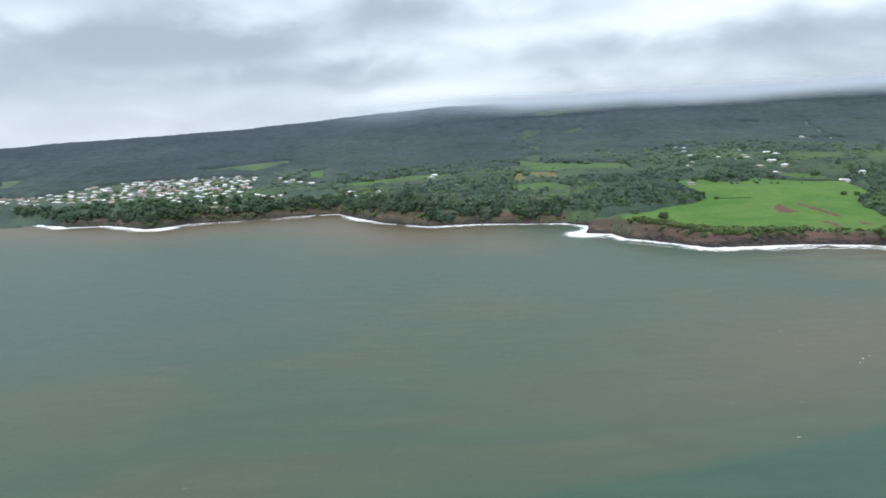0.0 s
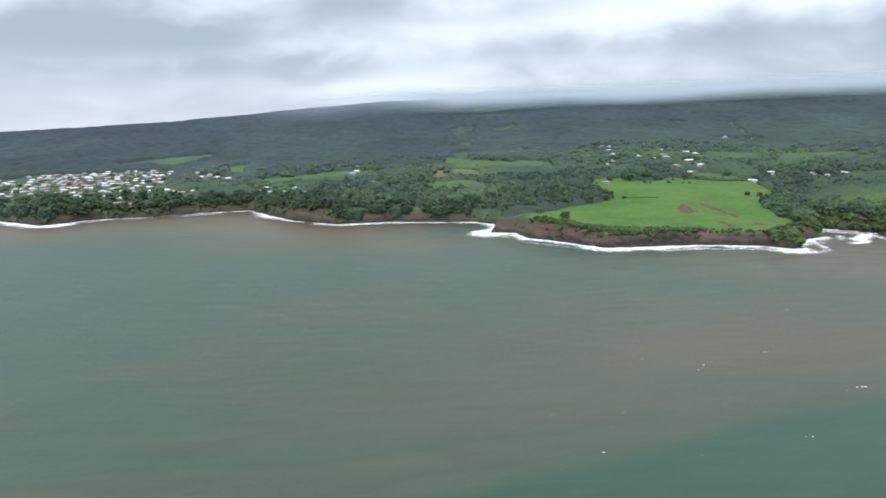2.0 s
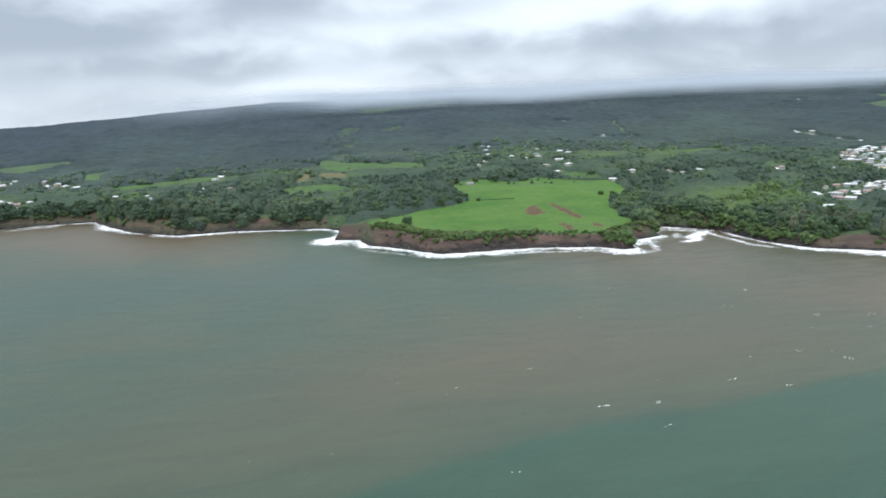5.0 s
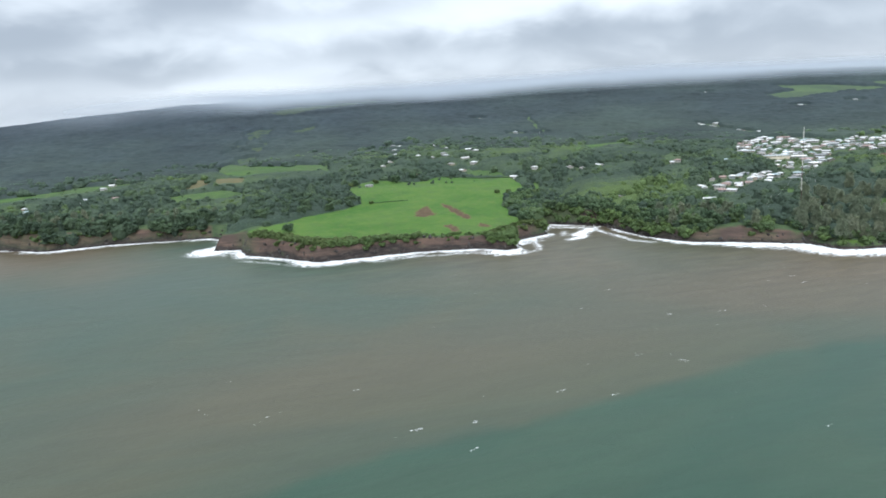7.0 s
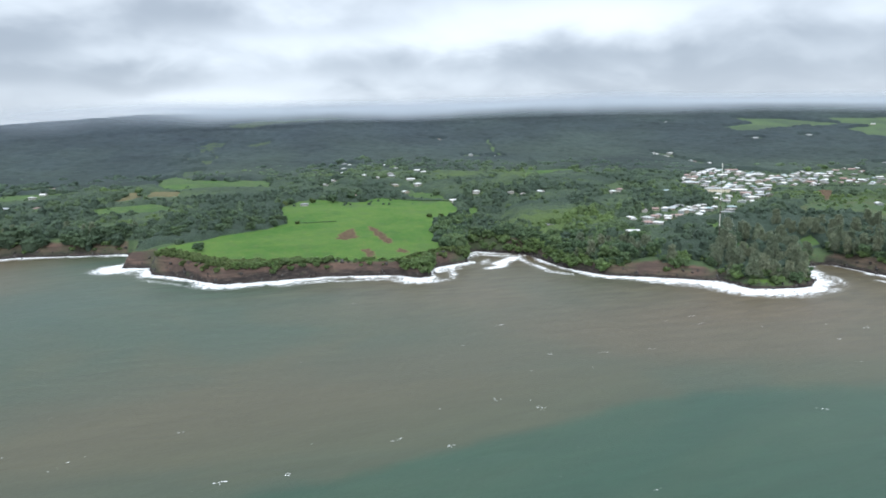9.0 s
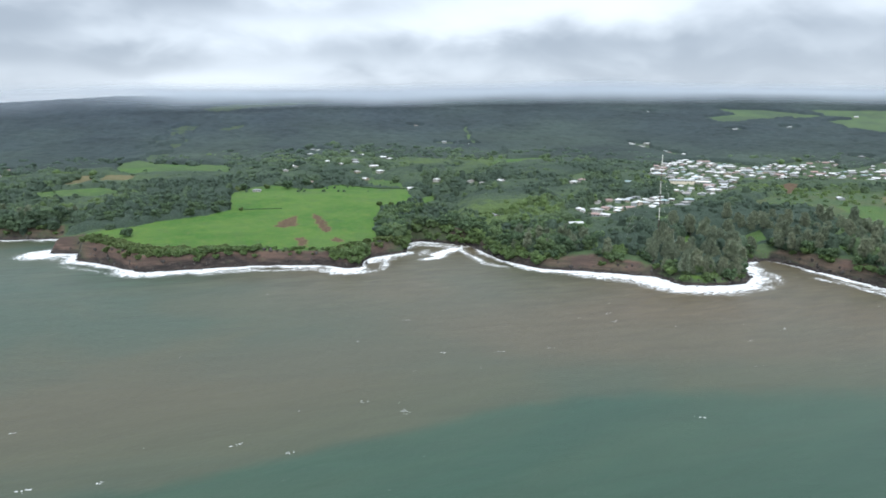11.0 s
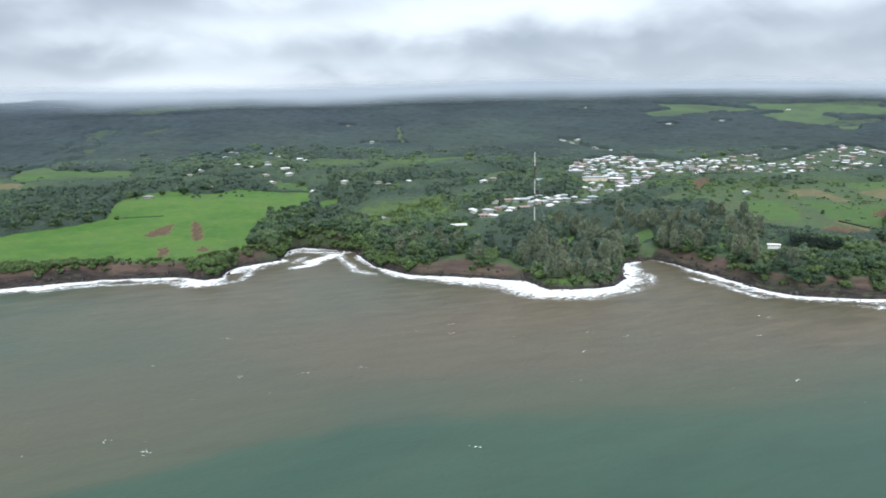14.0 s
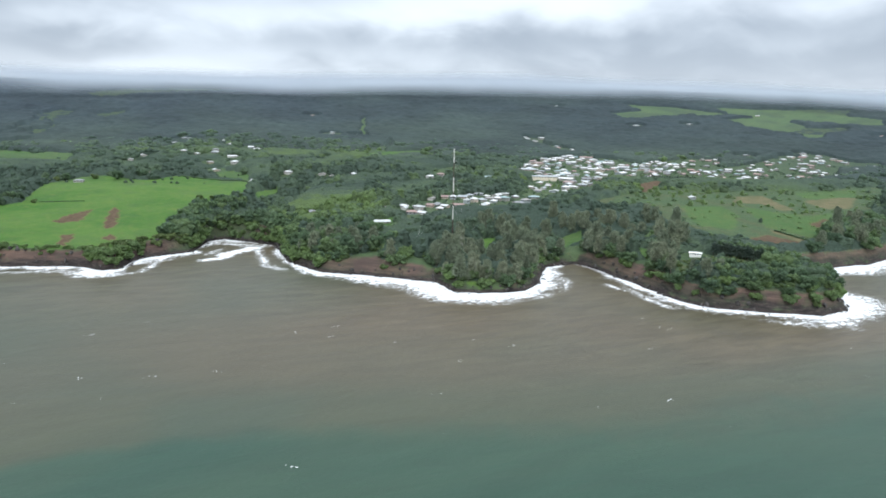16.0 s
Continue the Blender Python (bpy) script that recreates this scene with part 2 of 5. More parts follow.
def leaf_material(name, dark, mid, pale, by_object=False, upland=None):
    m, n, s = material(name, 0.75)
    geo = n.add("ShaderNodeNewGeometry")
    if by_object:
        tint = n.add("ShaderNodeObjectInfo").outputs["Random"]
    else:
        tint = n.attribute("tint")
    ramp = n.add("ShaderNodeValToRGB")
    ramp.color_ramp.elements[0].color, ramp.color_ramp.elements[1].color = (*dark, 1), (*pale, 1)
    ramp.color_ramp.elements.new(0.5).color = (*mid, 1)
    n.link(tint, ramp.inputs[0])
    tone = ramp.outputs[0]
    # far crowns blend towards the tones that carry distance haze
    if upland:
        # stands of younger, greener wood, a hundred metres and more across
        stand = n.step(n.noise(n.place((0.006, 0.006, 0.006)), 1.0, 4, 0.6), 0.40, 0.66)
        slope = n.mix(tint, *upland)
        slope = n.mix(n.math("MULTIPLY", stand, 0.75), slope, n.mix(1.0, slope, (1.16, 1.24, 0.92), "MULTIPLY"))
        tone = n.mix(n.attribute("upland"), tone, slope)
    leaf = n.math("MULTIPLY_ADD", geo.outputs["Random Per Island"], 0.34, 0.88)
    mottle = n.noise(n.place((0.5, 0.5, 0.5)), 1.0, 4, 0.6)
    colour = n.mix(1.0, tone, n.math("MULTIPLY", leaf, n.step(mottle, 0.32, 0.68, 0.74, 1.26)), "MULTIPLY")
    n.link(colour, s.inputs["Base Color"])
    s.inputs["Specular IOR Level"].default_value = 0.2
    n.link(n.bump(n.noise(n.place((0.7, 0.7, 0.7)), 1.0, 5, 0.75), 0.9, 1.3), s.inputs["Normal"])
    glow, both = n.add("ShaderNodeBsdfTranslucent"), n.add("ShaderNodeMixShader")
    n.link(n.mix(1.0, colour, (1.12, 1.22, 1.05), "MULTIPLY"), glow.inputs[0])
    both.inputs[0].default_value = 0.5
    n.link(s.outputs[0], both.inputs[1])
    n.link(glow.outputs[0], both.inputs[2])
    n.link(both.outputs[0], [x for x in n.tree.nodes if x.bl_idname == "ShaderNodeOutputMaterial"][0].inputs[0])
    return m


def plain_material(name, first, second, rough=0.7, grain=1.0, spread=None, islands=False):
    """Two tones of one surface, mottled; spread: colours among which the things differ."""
    m, n, s = material(name, rough)
    tone = n.step(n.noise(n.place((grain, grain, grain)), 1.0, 5, 0.6), 0.35, 0.65)
    colour = n.mix(tone, first, second)
    if spread:
        ramp = n.add("ShaderNodeValToRGB")
        ramp.color_ramp.interpolation = "CONSTANT"
        ramp.color_ramp.elements[0].color = (*spread[0], 1)
        for k, c in enumerate(spread[1:], 1):
            e = ramp.color_ramp.elements[1] if k == 1 else ramp.color_ramp.elements.new(k / len(spread))
            e.position, e.color = k / len(spread), (*c, 1)
        chance = n.add("ShaderNodeNewGeometry").outputs["Random Per Island"] if islands else n.add("ShaderNodeObjectInfo").outputs["Random"]
        n.link(chance, ramp.inputs[0])
        colour = n.mix(1.0, ramp.outputs[0], colour, "MULTIPLY")
    n.link(colour, s.inputs["Base Color"])
    n.link(n.bump(n.noise(n.place((grain * 3, grain * 3, grain * 3)), 1.0, 3), 0.3, 0.1), s.inputs["Normal"])
    return m


LAND_COVER, SEA = ground_material(), water_material()
FOREST_LEAF = leaf_material("woodland_leaves", (0.093, 0.137, 0.102), (0.130, 0.188, 0.117), (0.172, 0.250, 0.098), False, HAZE_TONES)
BROAD_LEAF = leaf_material("broad_leaves", (0.098, 0.152, 0.096), (0.136, 0.203, 0.112), (0.178, 0.250, 0.120), True)
NEEDLE_LEAF = leaf_material("ironwood_needles", (0.203, 0.241, 0.176), (0.241, 0.277, 0.200), (0.286, 0.310, 0.225), True)
BUSH_LEAF = leaf_material("shore_scrub_leaves", (0.124, 0.172, 0.070), (0.150, 0.204, 0.084), (0.178, 0.228, 0.096), True)
DARK_LEAF = leaf_material("conifer_needles", (0.084, 0.118, 0.098), (0.098, 0.134, 0.106), (0.114, 0.150, 0.114), True)
BARK = plain_material("bark", (0.06, 0.05, 0.04), (0.13, 0.11, 0.09), 0.9)
ROOF_COLOURS = [(0.70, 0.70, 0.69), (0.80, 0.80, 0.79), (0.32, 0.42, 0.42), (0.76, 0.76, 0.75), (0.36, 0.34, 0.32), (0.60, 0.61, 0.61), (0.80, 0.79, 0.77), (0.34, 0.23, 0.20), (0.50, 0.51, 0.50), (0.26, 0.27, 0.27), (0.74, 0.74, 0.73), (0.42, 0.45, 0.46)]
# wall paints toned down: shade below the eaves is put into their colour
SHADED_WALL_COLOURS = [(0.42, 0.41, 0.38), (0.32, 0.33, 0.30), (0.55, 0.54, 0.51), (0.26, 0.25, 0.22), (0.44, 0.38, 0.31), (0.30, 0.34, 0.34)]
ROOF = plain_material("painted_iron_roof", (0.85, 0.85, 0.85), (1.0, 1.0, 1.0), 0.45, 0.4, ROOF_COLOURS)
FAR_ROOF = plain_material("far_painted_roof", (0.85, 0.85, 0.85), (1.0, 1.0, 1.0), 0.5, 0.4, ROOF_COLOURS + [(0.40, 0.25, 0.22), (0.46, 0.32, 0.28)], True)
WALL_PAINT = plain_material("house_paint", (0.82, 0.82, 0.82), (1.0, 1.0, 1.0), 0.7, 0.5, SHADED_WALL_COLOURS)
GLASS_DARK = plain_material("window_glass", (0.03, 0.035, 0.04), (0.05, 0.055, 0.06), 0.12)
DOOR_PAINT = plain_material("door_paint", (0.16, 0.10, 0.07), (0.22, 0.15, 0.10), 0.5)
CANOPY = canopy_material()
STEEL_WHITE = plain_material("white_mast_paint", (0.74, 0.74, 0.68), (0.8, 0.8, 0.74), 0.5)
STEEL_RED = plain_material("red_mast_paint", (0.075, 0.04, 0.034), (0.10, 0.05, 0.04), 0.5)
STONE = plain_material("weathered_stone", (0.16, 0.14, 0.125), (0.30, 0.27, 0.24), 0.9, 0.6)
ROCK = plain_material("wet_basalt", (0.018, 0.017, 0.017), (0.06, 0.052, 0.046), 0.5, 0.6)
TILE_ROOF = plain_material("red_tile_roof", (0.30, 0.16, 0.13), (0.40, 0.24, 0.20), 0.8, 0.6)
WHITE_WALL = plain_material("white_house_paint", (0.74, 0.74, 0.72), (0.84, 0.84, 0.82), 0.7, 0.3)
CREAM = plain_material("cream_plaster", (0.60, 0.54, 0.42), (0.70, 0.64, 0.52), 0.8, 0.3)


def cloud_material():
    """Low cloud that lies on the ridge: thin at its foot, closing towards its top."""
    m = bpy.data.materials.new("low_cloud")
    m.use_nodes = True
    n = Nodes(m.node_tree)
    drift = n.noise(n.place((0.0022, 0.0022, 0.0022)), 1.0, 2, 0.5, 0.0)
    thick = n.math("ADD", n.attribute("thick"), n.math("MULTIPLY", n.math("SUBTRACT", drift, 0.5), 0.7))
    dense = n.math("MULTIPLY", n.step(thick, 0.1, 1.0, 0.0, 0.92), n.math("MULTIPLY", n.attribute("fade"), n.step(n.attribute("rise"), 1.0, 0.6)))
    white, glow, both = n.add("ShaderNodeBsdfDiffuse"), n.add("ShaderNodeBsdfTranslucent"), n.add("ShaderNodeMixShader")
    for k, node in enumerate((white, glow)):
        node.inputs[0].default_value = (0.69, 0.76, 0.84, 1)
        n.link(node.outputs[0], both.inputs[1 + k])
    veil = n.add("ShaderNodeMixShader")
    n.link(dense, veil.inputs[0])
    n.link(n.add("ShaderNodeBsdfTransparent").outputs[0], veil.inputs[1])
    n.link(both.outputs[0], veil.inputs[2])
    n.link(veil.outputs[0], n.add("ShaderNodeOutputMaterial").inputs[0])
    return m


FOAM_WHITE = plain_material("sea_foam", (0.70, 0.72, 0.72), (0.84, 0.85, 0.85), 0.9, 0.8)


# ---- the lie of the land: coast, heights and land cover in plan ----
def smooth(a, b, x):
    t = np.clip((np.asarray(x, float) - a) / (b - a), 0, 1)
    return t * t * (3 - 2 * t)


def lattice(ix, iy, seed):
    n = (ix.astype(np.int64) * 374761393 + iy.astype(np.int64) * 668265263 + seed * 1442695041) & 0xFFFFFFFF
    n = ((n ^ (n >> 13)) * 1274126177) & 0xFFFFFFFF
    n = ((n ^ (n >> 16)) * 2246822519) & 0xFFFFFFFF
    return ((n ^ (n >> 15)) & 0xFFFFFF) / float(0xFFFFFF)


def soft_noise(x, y, size, seed=0):
    """Smooth noise from -1 to 1, of bumps about size metres wide."""
    u, v = np.asarray(x, float) / size, np.asarray(y, float) / size
    iu, iv = np.floor(u), np.floor(v)
    fu, fv = u - iu, v - iv
    fu, fv = fu * fu * (3 - 2 * fu), fv * fv * (3 - 2 * fv)
    a, b = lattice(iu, iv, seed), lattice(iu + 1, iv, seed)
    c, d = lattice(iu, iv + 1, seed), lattice(iu + 1, iv + 1, seed)
    return 2 * ((a * (1 - fu) + b * fu) * (1 - fv) + (c * (1 - fu) + d * fu) * fv) - 1


def layers(x, y, size, seed=0, octaves=4):
    total, weight = 0, 0
    for k in range(octaves):
        total = total + soft_noise(x, y, size / 2**k, seed + 17 * k) * 0.55**k
        weight += 0.55**k
    return total / weight


COAST_WEST = [(-6000, 4600), (-3200, 2900), (-1700, 1990), (-1150, 1600), (-900, 1440), (-790, 1372), (-690, 1310), (-617, 1238), (-543, 1238), (-447, 1162), (-391, 1218), (-296, 1238), (-220, 1274),
              (-136, 1288), (-90, 1197), (-35, 1110), (28, 1056), (109, 1063), (187, 1041), (238, 1032), (270, 985)]
COAST_PASTURE = [(243, 919), (276, 906), (281, 858), (306, 834), (350, 772), (403, 766), (462, 766), (536, 741), (548, 718), (562, 718), (574, 750), (586, 766), (632, 783), (652, 842), (668, 856)]
COAST_EAST = [(697, 828), (724, 792), (720, 740), (720, 698), (738, 647), (785, 611), (826, 572), (826, 537), (850, 524), (882, 521), (908, 540), (926, 567), (953, 598), (991, 602), (997, 574), (993, 524),
              (991, 480), (988, 449), (998, 425), (1027, 399), (1062, 378), (1096, 382), (1124, 408), (1150, 460), (1200, 500), (1290, 497), (1360, 515), (1500, 485), (1800, 400), (3000, -100), (6000, -1200)]
COAST = np.array(COAST_WEST + COAST_PASTURE + COAST_EAST, float)


def inside(poly, x, y):
    x, y = np.asarray(x, float), np.asarray(y, float)
    hit = np.zeros(np.broadcast(x, y).shape, bool)
    p = np.asarray(poly, float)
    for (ax, ay), (bx, by) in zip(p, np.roll(p, -1, axis=0)):
        if ay != by:
            hit ^= ((ay > y) != (by > y)) & (x < (bx - ax) * (y - ay) / (by - ay) + ax)
    return hit


def line_distance(line, x, y):
    best = np.full(np.shape(x), 1e12)
    p = np.asarray(line, float)
    for (ax, ay), (bx, by) in zip(p[:-1], p[1:]):
        ex, ey = bx - ax, by - ay
        k = np.clip(((x - ax) * ex + (y - ay) * ey) / (ex * ex + ey * ey), 0, 1)
        best = np.minimum(best, (x - ax - k * ex) ** 2 + (y - ay - k * ey) ** 2)
    return np.sqrt(best)


LAND = np.vstack([COAST, [(6000, 9000), (-6000, 9000)]])


def inland(x, y):
    """Metres from the water's edge, negative at sea."""
    d = line_distance(COAST, x, y)
    return np.where(inside(LAND, x, y), d, -d)


def blob(x, y, cx, cy, r):
    return np.exp(-((x - cx) ** 2 + (y - cy) ** 2) / (r * r))


GULCH = [(655, 835), (690, 890), (745, 960), (790, 1060), (800, 1200)]
GULCH_EAST = [(972, 590), (985, 650), (1010, 730)]
# the skyline ridge: turn from the coast, height, and how far off its crest lies
RIDGE_TURN = [-90, -35, -28, -18.5, -9.5, -2.5, 7.5, 19.5, 32.5, 45, 53, 59, 75, 110]
RIDGE_HIGH = [90, 138, 157, 186, 225, 249, 254, 274, 306, 292, 275, 252, 220, 180]
RIDGE_FAR = [2900, 2900, 2900, 2900, 2900, 2900, 2950, 3250, 3650, 3900, 4000, 4000, 4000, 4000]


def height(x, y, d=None):
    x, y = np.asarray(x, float), np.asarray(y, float)
    d = inland(x, y) if d is None else d
    rough = 2.6 * layers(x, y, 26, 3, 3)
    e = d + rough * smooth(0, 6, np.abs(d) + 1)
    top = 15 + 4 * blob(x, y, 430, 800, 190) - 9 * blob(x, y, 860, 545, 75) - 6 * blob(x, y, 640, 850, 90) + 7 * blob(x, y, -20, 1120, 110) - 4 * blob(x, y, 960, 640, 60) - 3 * blob(x, y, -700, 1300, 200)
    wide = 8 + 4 * smooth(640, 720, x) + 3 * blob(x, y, 120, 1080, 160) + 3 * (x < -60)
    cliff = top * smooth(-1, 1, (e - 0.45 * wide) / (0.6 * wide)) + 1.6 * smooth(-4, 3, e)
    east = smooth(650, 1250, x)
    dd = np.maximum(d, 0)
    rise = (26 - 21 * east) * (1 - np.exp(-dd / 170)) + (0.045 + 0.006 * east) * dd + 0.022 * np.maximum(dd - 600, 0) * smooth(-500, 500, x)
    rise = rise + 14 * blob(x, y, 1000, 1600, 350)
    h = cliff + rise
    shelf = smooth(262, 300, x) * smooth(800, 700, x) * smooth(1420, 1180, y) * smooth(1, 9, e)
    h = h * (1 - shelf) + shelf * (18.0 + 0.068 * np.minimum(y - 790, 310) + 0.02 * np.maximum(y - 1100, 0))
    g = line_distance(GULCH, x, y)
    h = h - (h - 2.5) * 0.85 * np.exp(-((g / (26 + 0.05 * dd)) ** 2)) * (1 - smooth(150, 420, dd)) * smooth(4, 30, d)
    g = line_distance(GULCH_EAST, x, y)
    h = h - (h - 2.5) * 0.6 * np.exp(-((g / 30) ** 2)) * (1 - smooth(60, 160, dd)) * smooth(0, 15, d)
    h = h + smooth(20, 200, d) * (1.6 * layers(x, y, 120, 5, 3)) + smooth(500, 1500, d) * 16 * layers(x, y, 700, 9, 3)
    far = np.hypot(x - 300, y)
    turn = np.degrees(np.arctan2(x - 300, y))
    crest = np.interp(turn, RIDGE_TURN, RIDGE_FAR)
    ridge = np.interp(turn, RIDGE_TURN, RIDGE_HIGH) + 4 * layers(x, y, 420, 29, 3) - 0.05 * np.maximum(far - crest, 0)
    s = smooth(0, 1, (far - 1750) / (crest - 1750))
    h = h * (1 - s) + s * ridge
    sea = -6 * smooth(0, 30, -e) - 0.5
    return np.where(e > -3, h, sea)


# ---- mesh helpers ----
def mesh_from(name, verts, tris, mats, smooth_faces=None, attributes=()):
    """A mesh of triangles or quads from numpy arrays."""
    me = bpy.data.meshes.new(name)
    tris = np.asarray(tris, np.int32)
    sides = tris.shape[1]
    me.vertices.add(len(verts))
    me.vertices.foreach_set("co", np.asarray(verts, np.float32).ravel())
    me.loops.add(tris.size)
    me.loops.foreach_set("vertex_index", tris.ravel())
    me.polygons.add(len(tris))
    me.polygons.foreach_set("loop_start", np.arange(0, tris.size, sides, dtype=np.int32))
    me.polygons.foreach_set("loop_total", np.full(len(tris), sides, np.int32))
    if smooth_faces is not None:
        me.polygons.foreach_set("use_smooth", np.broadcast_to(smooth_faces, len(tris)).astype(bool))
    for key, values in attributes:
        me.attributes.new(key, "FLOAT", "POINT").data.foreach_set("value", np.asarray(values, np.float32))
    for m in mats:
        me.materials.append(m)
    me.update(calc_edges=True)
    me.validate()
    return me


def part(name, bm, mat, parent, label=""):
    """Links a bmesh as one mesh object under a thing or a part."""
    me = bpy.data.meshes.new(name)
    bm.to_mesh(me)
    bm.free()
    me.materials.append(mat)
    ob = new(name, me)
    ob.parent = parent
    return tagged(ob, label)


def box(bm, x0, x1, y0, y1, z0, z1):
    v = [bm.verts.new(c) for c in ((x0, y0, z0), (x1, y0, z0), (x1, y1, z0), (x0, y1, z0), (x0, y0, z1), (x1, y0, z1), (x1, y1, z1), (x0, y1, z1))]
    for f in ((3, 2, 1, 0), (4, 5, 6, 7), (0, 1, 5, 4), (1, 2, 6, 5), (2, 3, 7, 6), (3, 0, 4, 7)):
        bm.faces.new([v[k] for k in f])
    return v


# ---- land cover in plan ----
FIELDS = []


def field(kind, *corners):
    FIELDS.append((kind, np.array(corners, float)))


# the bright pasture on the headland, and its bare red scars
field("pasture", (296, 852), (286, 900), (312, 908), (358, 945), (422, 977), (451, 1012), (456, 1160), (498, 1239), (531, 1249), (590, 1187), (645, 1232), (692, 1200), (737, 1125), (720, 1025), (671, 969), (638, 929), (616, 849), (610, 798), (579, 784), (567, 772), (540, 756), (507, 757), (482, 769), (461, 788), (411, 797), (365, 840), (321, 839))
field("soil", (494, 881), (505, 915), (529, 947), (531, 929), (522, 878), (504, 873))
field("soil", (546, 844), (548, 906), (555, 960), (560, 930), (560, 847), (552, 834))
field("soil", (510, 776), (511, 814), (522, 817), (521, 788), (516, 769))
field("soil", (548, 789), (556, 808), (562, 793), (554, 778))
field("meadow", (696, 1213), (704, 1254), (731, 1259), (749, 1194), (739, 1135))
# fields behind the western woods
field("straw", (193, 1313), (212, 1429), (239, 1422), (238, 1341), (214, 1304))
field("straw", (246, 1337), (252, 1422), (307, 1399), (299, 1339))
field("meadow", (246, 1646), (285, 1746), (351, 1581), (483, 1503), (470, 1388), (372, 1433), (298, 1412), (274, 1440))
field("meadow", (162, 1254), (264, 1267), (301, 1233), (283, 1176), (232, 1181), (196, 1176))
field("meadow", (-28, 1568), (92, 1540), (104, 1494), (6, 1453))
field("meadow", (-1002, 1708), (-927, 1734), (-921, 1609), (-939, 1595))
field("meadow", (-544, 1775), (-351, 1907), (-308, 1878), (-388, 1720))
field("meadow", (-149, 1495), (-6, 1548), (24, 1478), (-126, 1435))
field("pasture", (-254, 1714), (-211, 1765), (-195, 1568), (-228, 1578))
# plots and clearings on the eastern side
field("straw", (1414, 798), (1470, 795), (1416, 692), (1389, 688), (1406, 738), (1366, 752))
field("straw", (1491, 737), (1554, 750), (1605, 737), (1505, 673), (1472, 684))
field("soil", (1345, 614), (1398, 631), (1399, 609), (1354, 579), (1334, 588))
field("scrub", (1153, 649), (1204, 751), (1266, 815), (1373, 869), (1442, 839), (1565, 832), (1596, 799), (1806, 835), (1575, 670), (1449, 626), (1354, 579), (1323, 547), (1252, 528), (1172, 543), (1149, 566), (1154, 612))
field("meadow", (1357, 727), (1370, 691), (1398, 655), (1447, 658), (1337, 557), (1273, 544), (1264, 606))
field("meadow", (1550, 811), (1596, 799), (1687, 795), (1618, 746), (1516, 749))
field("meadow", (1260, 742), (1323, 733), (1288, 671), (1211, 606), (1187, 636), (1224, 698))
field("soil", (1314, 923), (1410, 966), (1417, 939), (1291, 856))
field("soil", (1157, 554), (1231, 577), (1241, 531), (1175, 528))
field("straw", (1259, 595), (1252, 552), (1253, 536), (1244, 530), (1239, 544), (1248, 585))
field("pasture", (809, 624), (836, 636), (828, 621), (804, 604), (796, 615))
field("pasture", (891, 642), (942, 668), (918, 626), (880, 607))
field("meadow", (1006, 664), (1042, 662), (1017, 622), (994, 636))
field("pasture", (831, 540), (850, 531), (847, 529), (833, 536))
field("pasture", (1038, 574), (1041, 543), (1014, 518), (1020, 549))
# pale fields far up the slope
field("meadow", (2237, 1631), (2437, 1616), (2370, 1438), (2229, 1377), (2188, 1475))
field("meadow", (2255, 1362), (2312, 1328), (2232, 1275), (2202, 1310))
field("meadow", (2150, 2017), (2286, 1884), (2354, 1698), (2224, 1688), (2107, 1816))
field("meadow", (2389, 1859), (2616, 1704), (2695, 1426), (2552, 1329), (2447, 1481), (2334, 1679))
field("meadow", (1066, 1429), (1193, 1449), (1140, 1373), (1044, 1373))
field("scrub", (866, 1245), (990, 1418), (1130, 1563), (1038, 1402), (926, 1244))
# built-up ground
TOWNS = {
    "low": np.array([(877, 822), (951, 862), (1049, 896), (1065, 867), (1146, 951), (1164, 922), (1179, 892), (1068, 820), (1000, 790), (955, 796), (908, 758), (855, 722)], float),
    "main": np.array([(1261, 1189), (1328, 1236), (1446, 1306), (1524, 1254), (1543, 1179), (1640, 1170), (1489, 1004), (1370, 1036), (1245, 922), (1163, 869), (1164, 922), (1168, 972), (1245, 1107), (1220, 1109)], float),
    "upper": np.array([(1519, 1626), (1558, 1579), (1513, 1506), (1536, 1401), (1481, 1329), (1477, 1416), (1496, 1573)], float),
    "east": np.array([(1456, 1122), (1577, 1182), (1713, 1224), (1766, 1172), (1691, 1099), (1798, 1111), (1898, 1150), (2018, 1137), (2032, 1042), (2066, 1008), (2018, 974), (1919, 997), (1818, 927), (1674, 923), (1572, 948), (1526, 986), (1444, 999), (1366, 1007)], float),
    "west": np.array([(-902, 1529), (-817, 1507), (-735, 1565), (-654, 1650), (-438, 1642), (-357, 1636), (-335, 1474), (-335, 1371), (-256, 1365), (-256, 1302), (-379, 1249), (-524, 1312), (-720, 1407), (-856, 1447)], float),
    "west_fields": np.array([(-308, 1588), (-219, 1556), (-210, 1445), (-274, 1472)], float),
    "west_cliff": np.array([(-152, 1396), (-76, 1384), (-18, 1316), (-27, 1241), (-141, 1344)], float),
}

def track(kind, width, *line):
    """A narrow strip of cover along a line."""
    p = np.array(line, float)
    way = np.gradient(p, axis=0)
    side = np.stack([-way[:, 1], way[:, 0]], -1) / np.linalg.norm(way, axis=1)[:, None] * width / 2
    FIELDS.append((kind, np.concatenate([p + side, (p - side)[::-1]])))


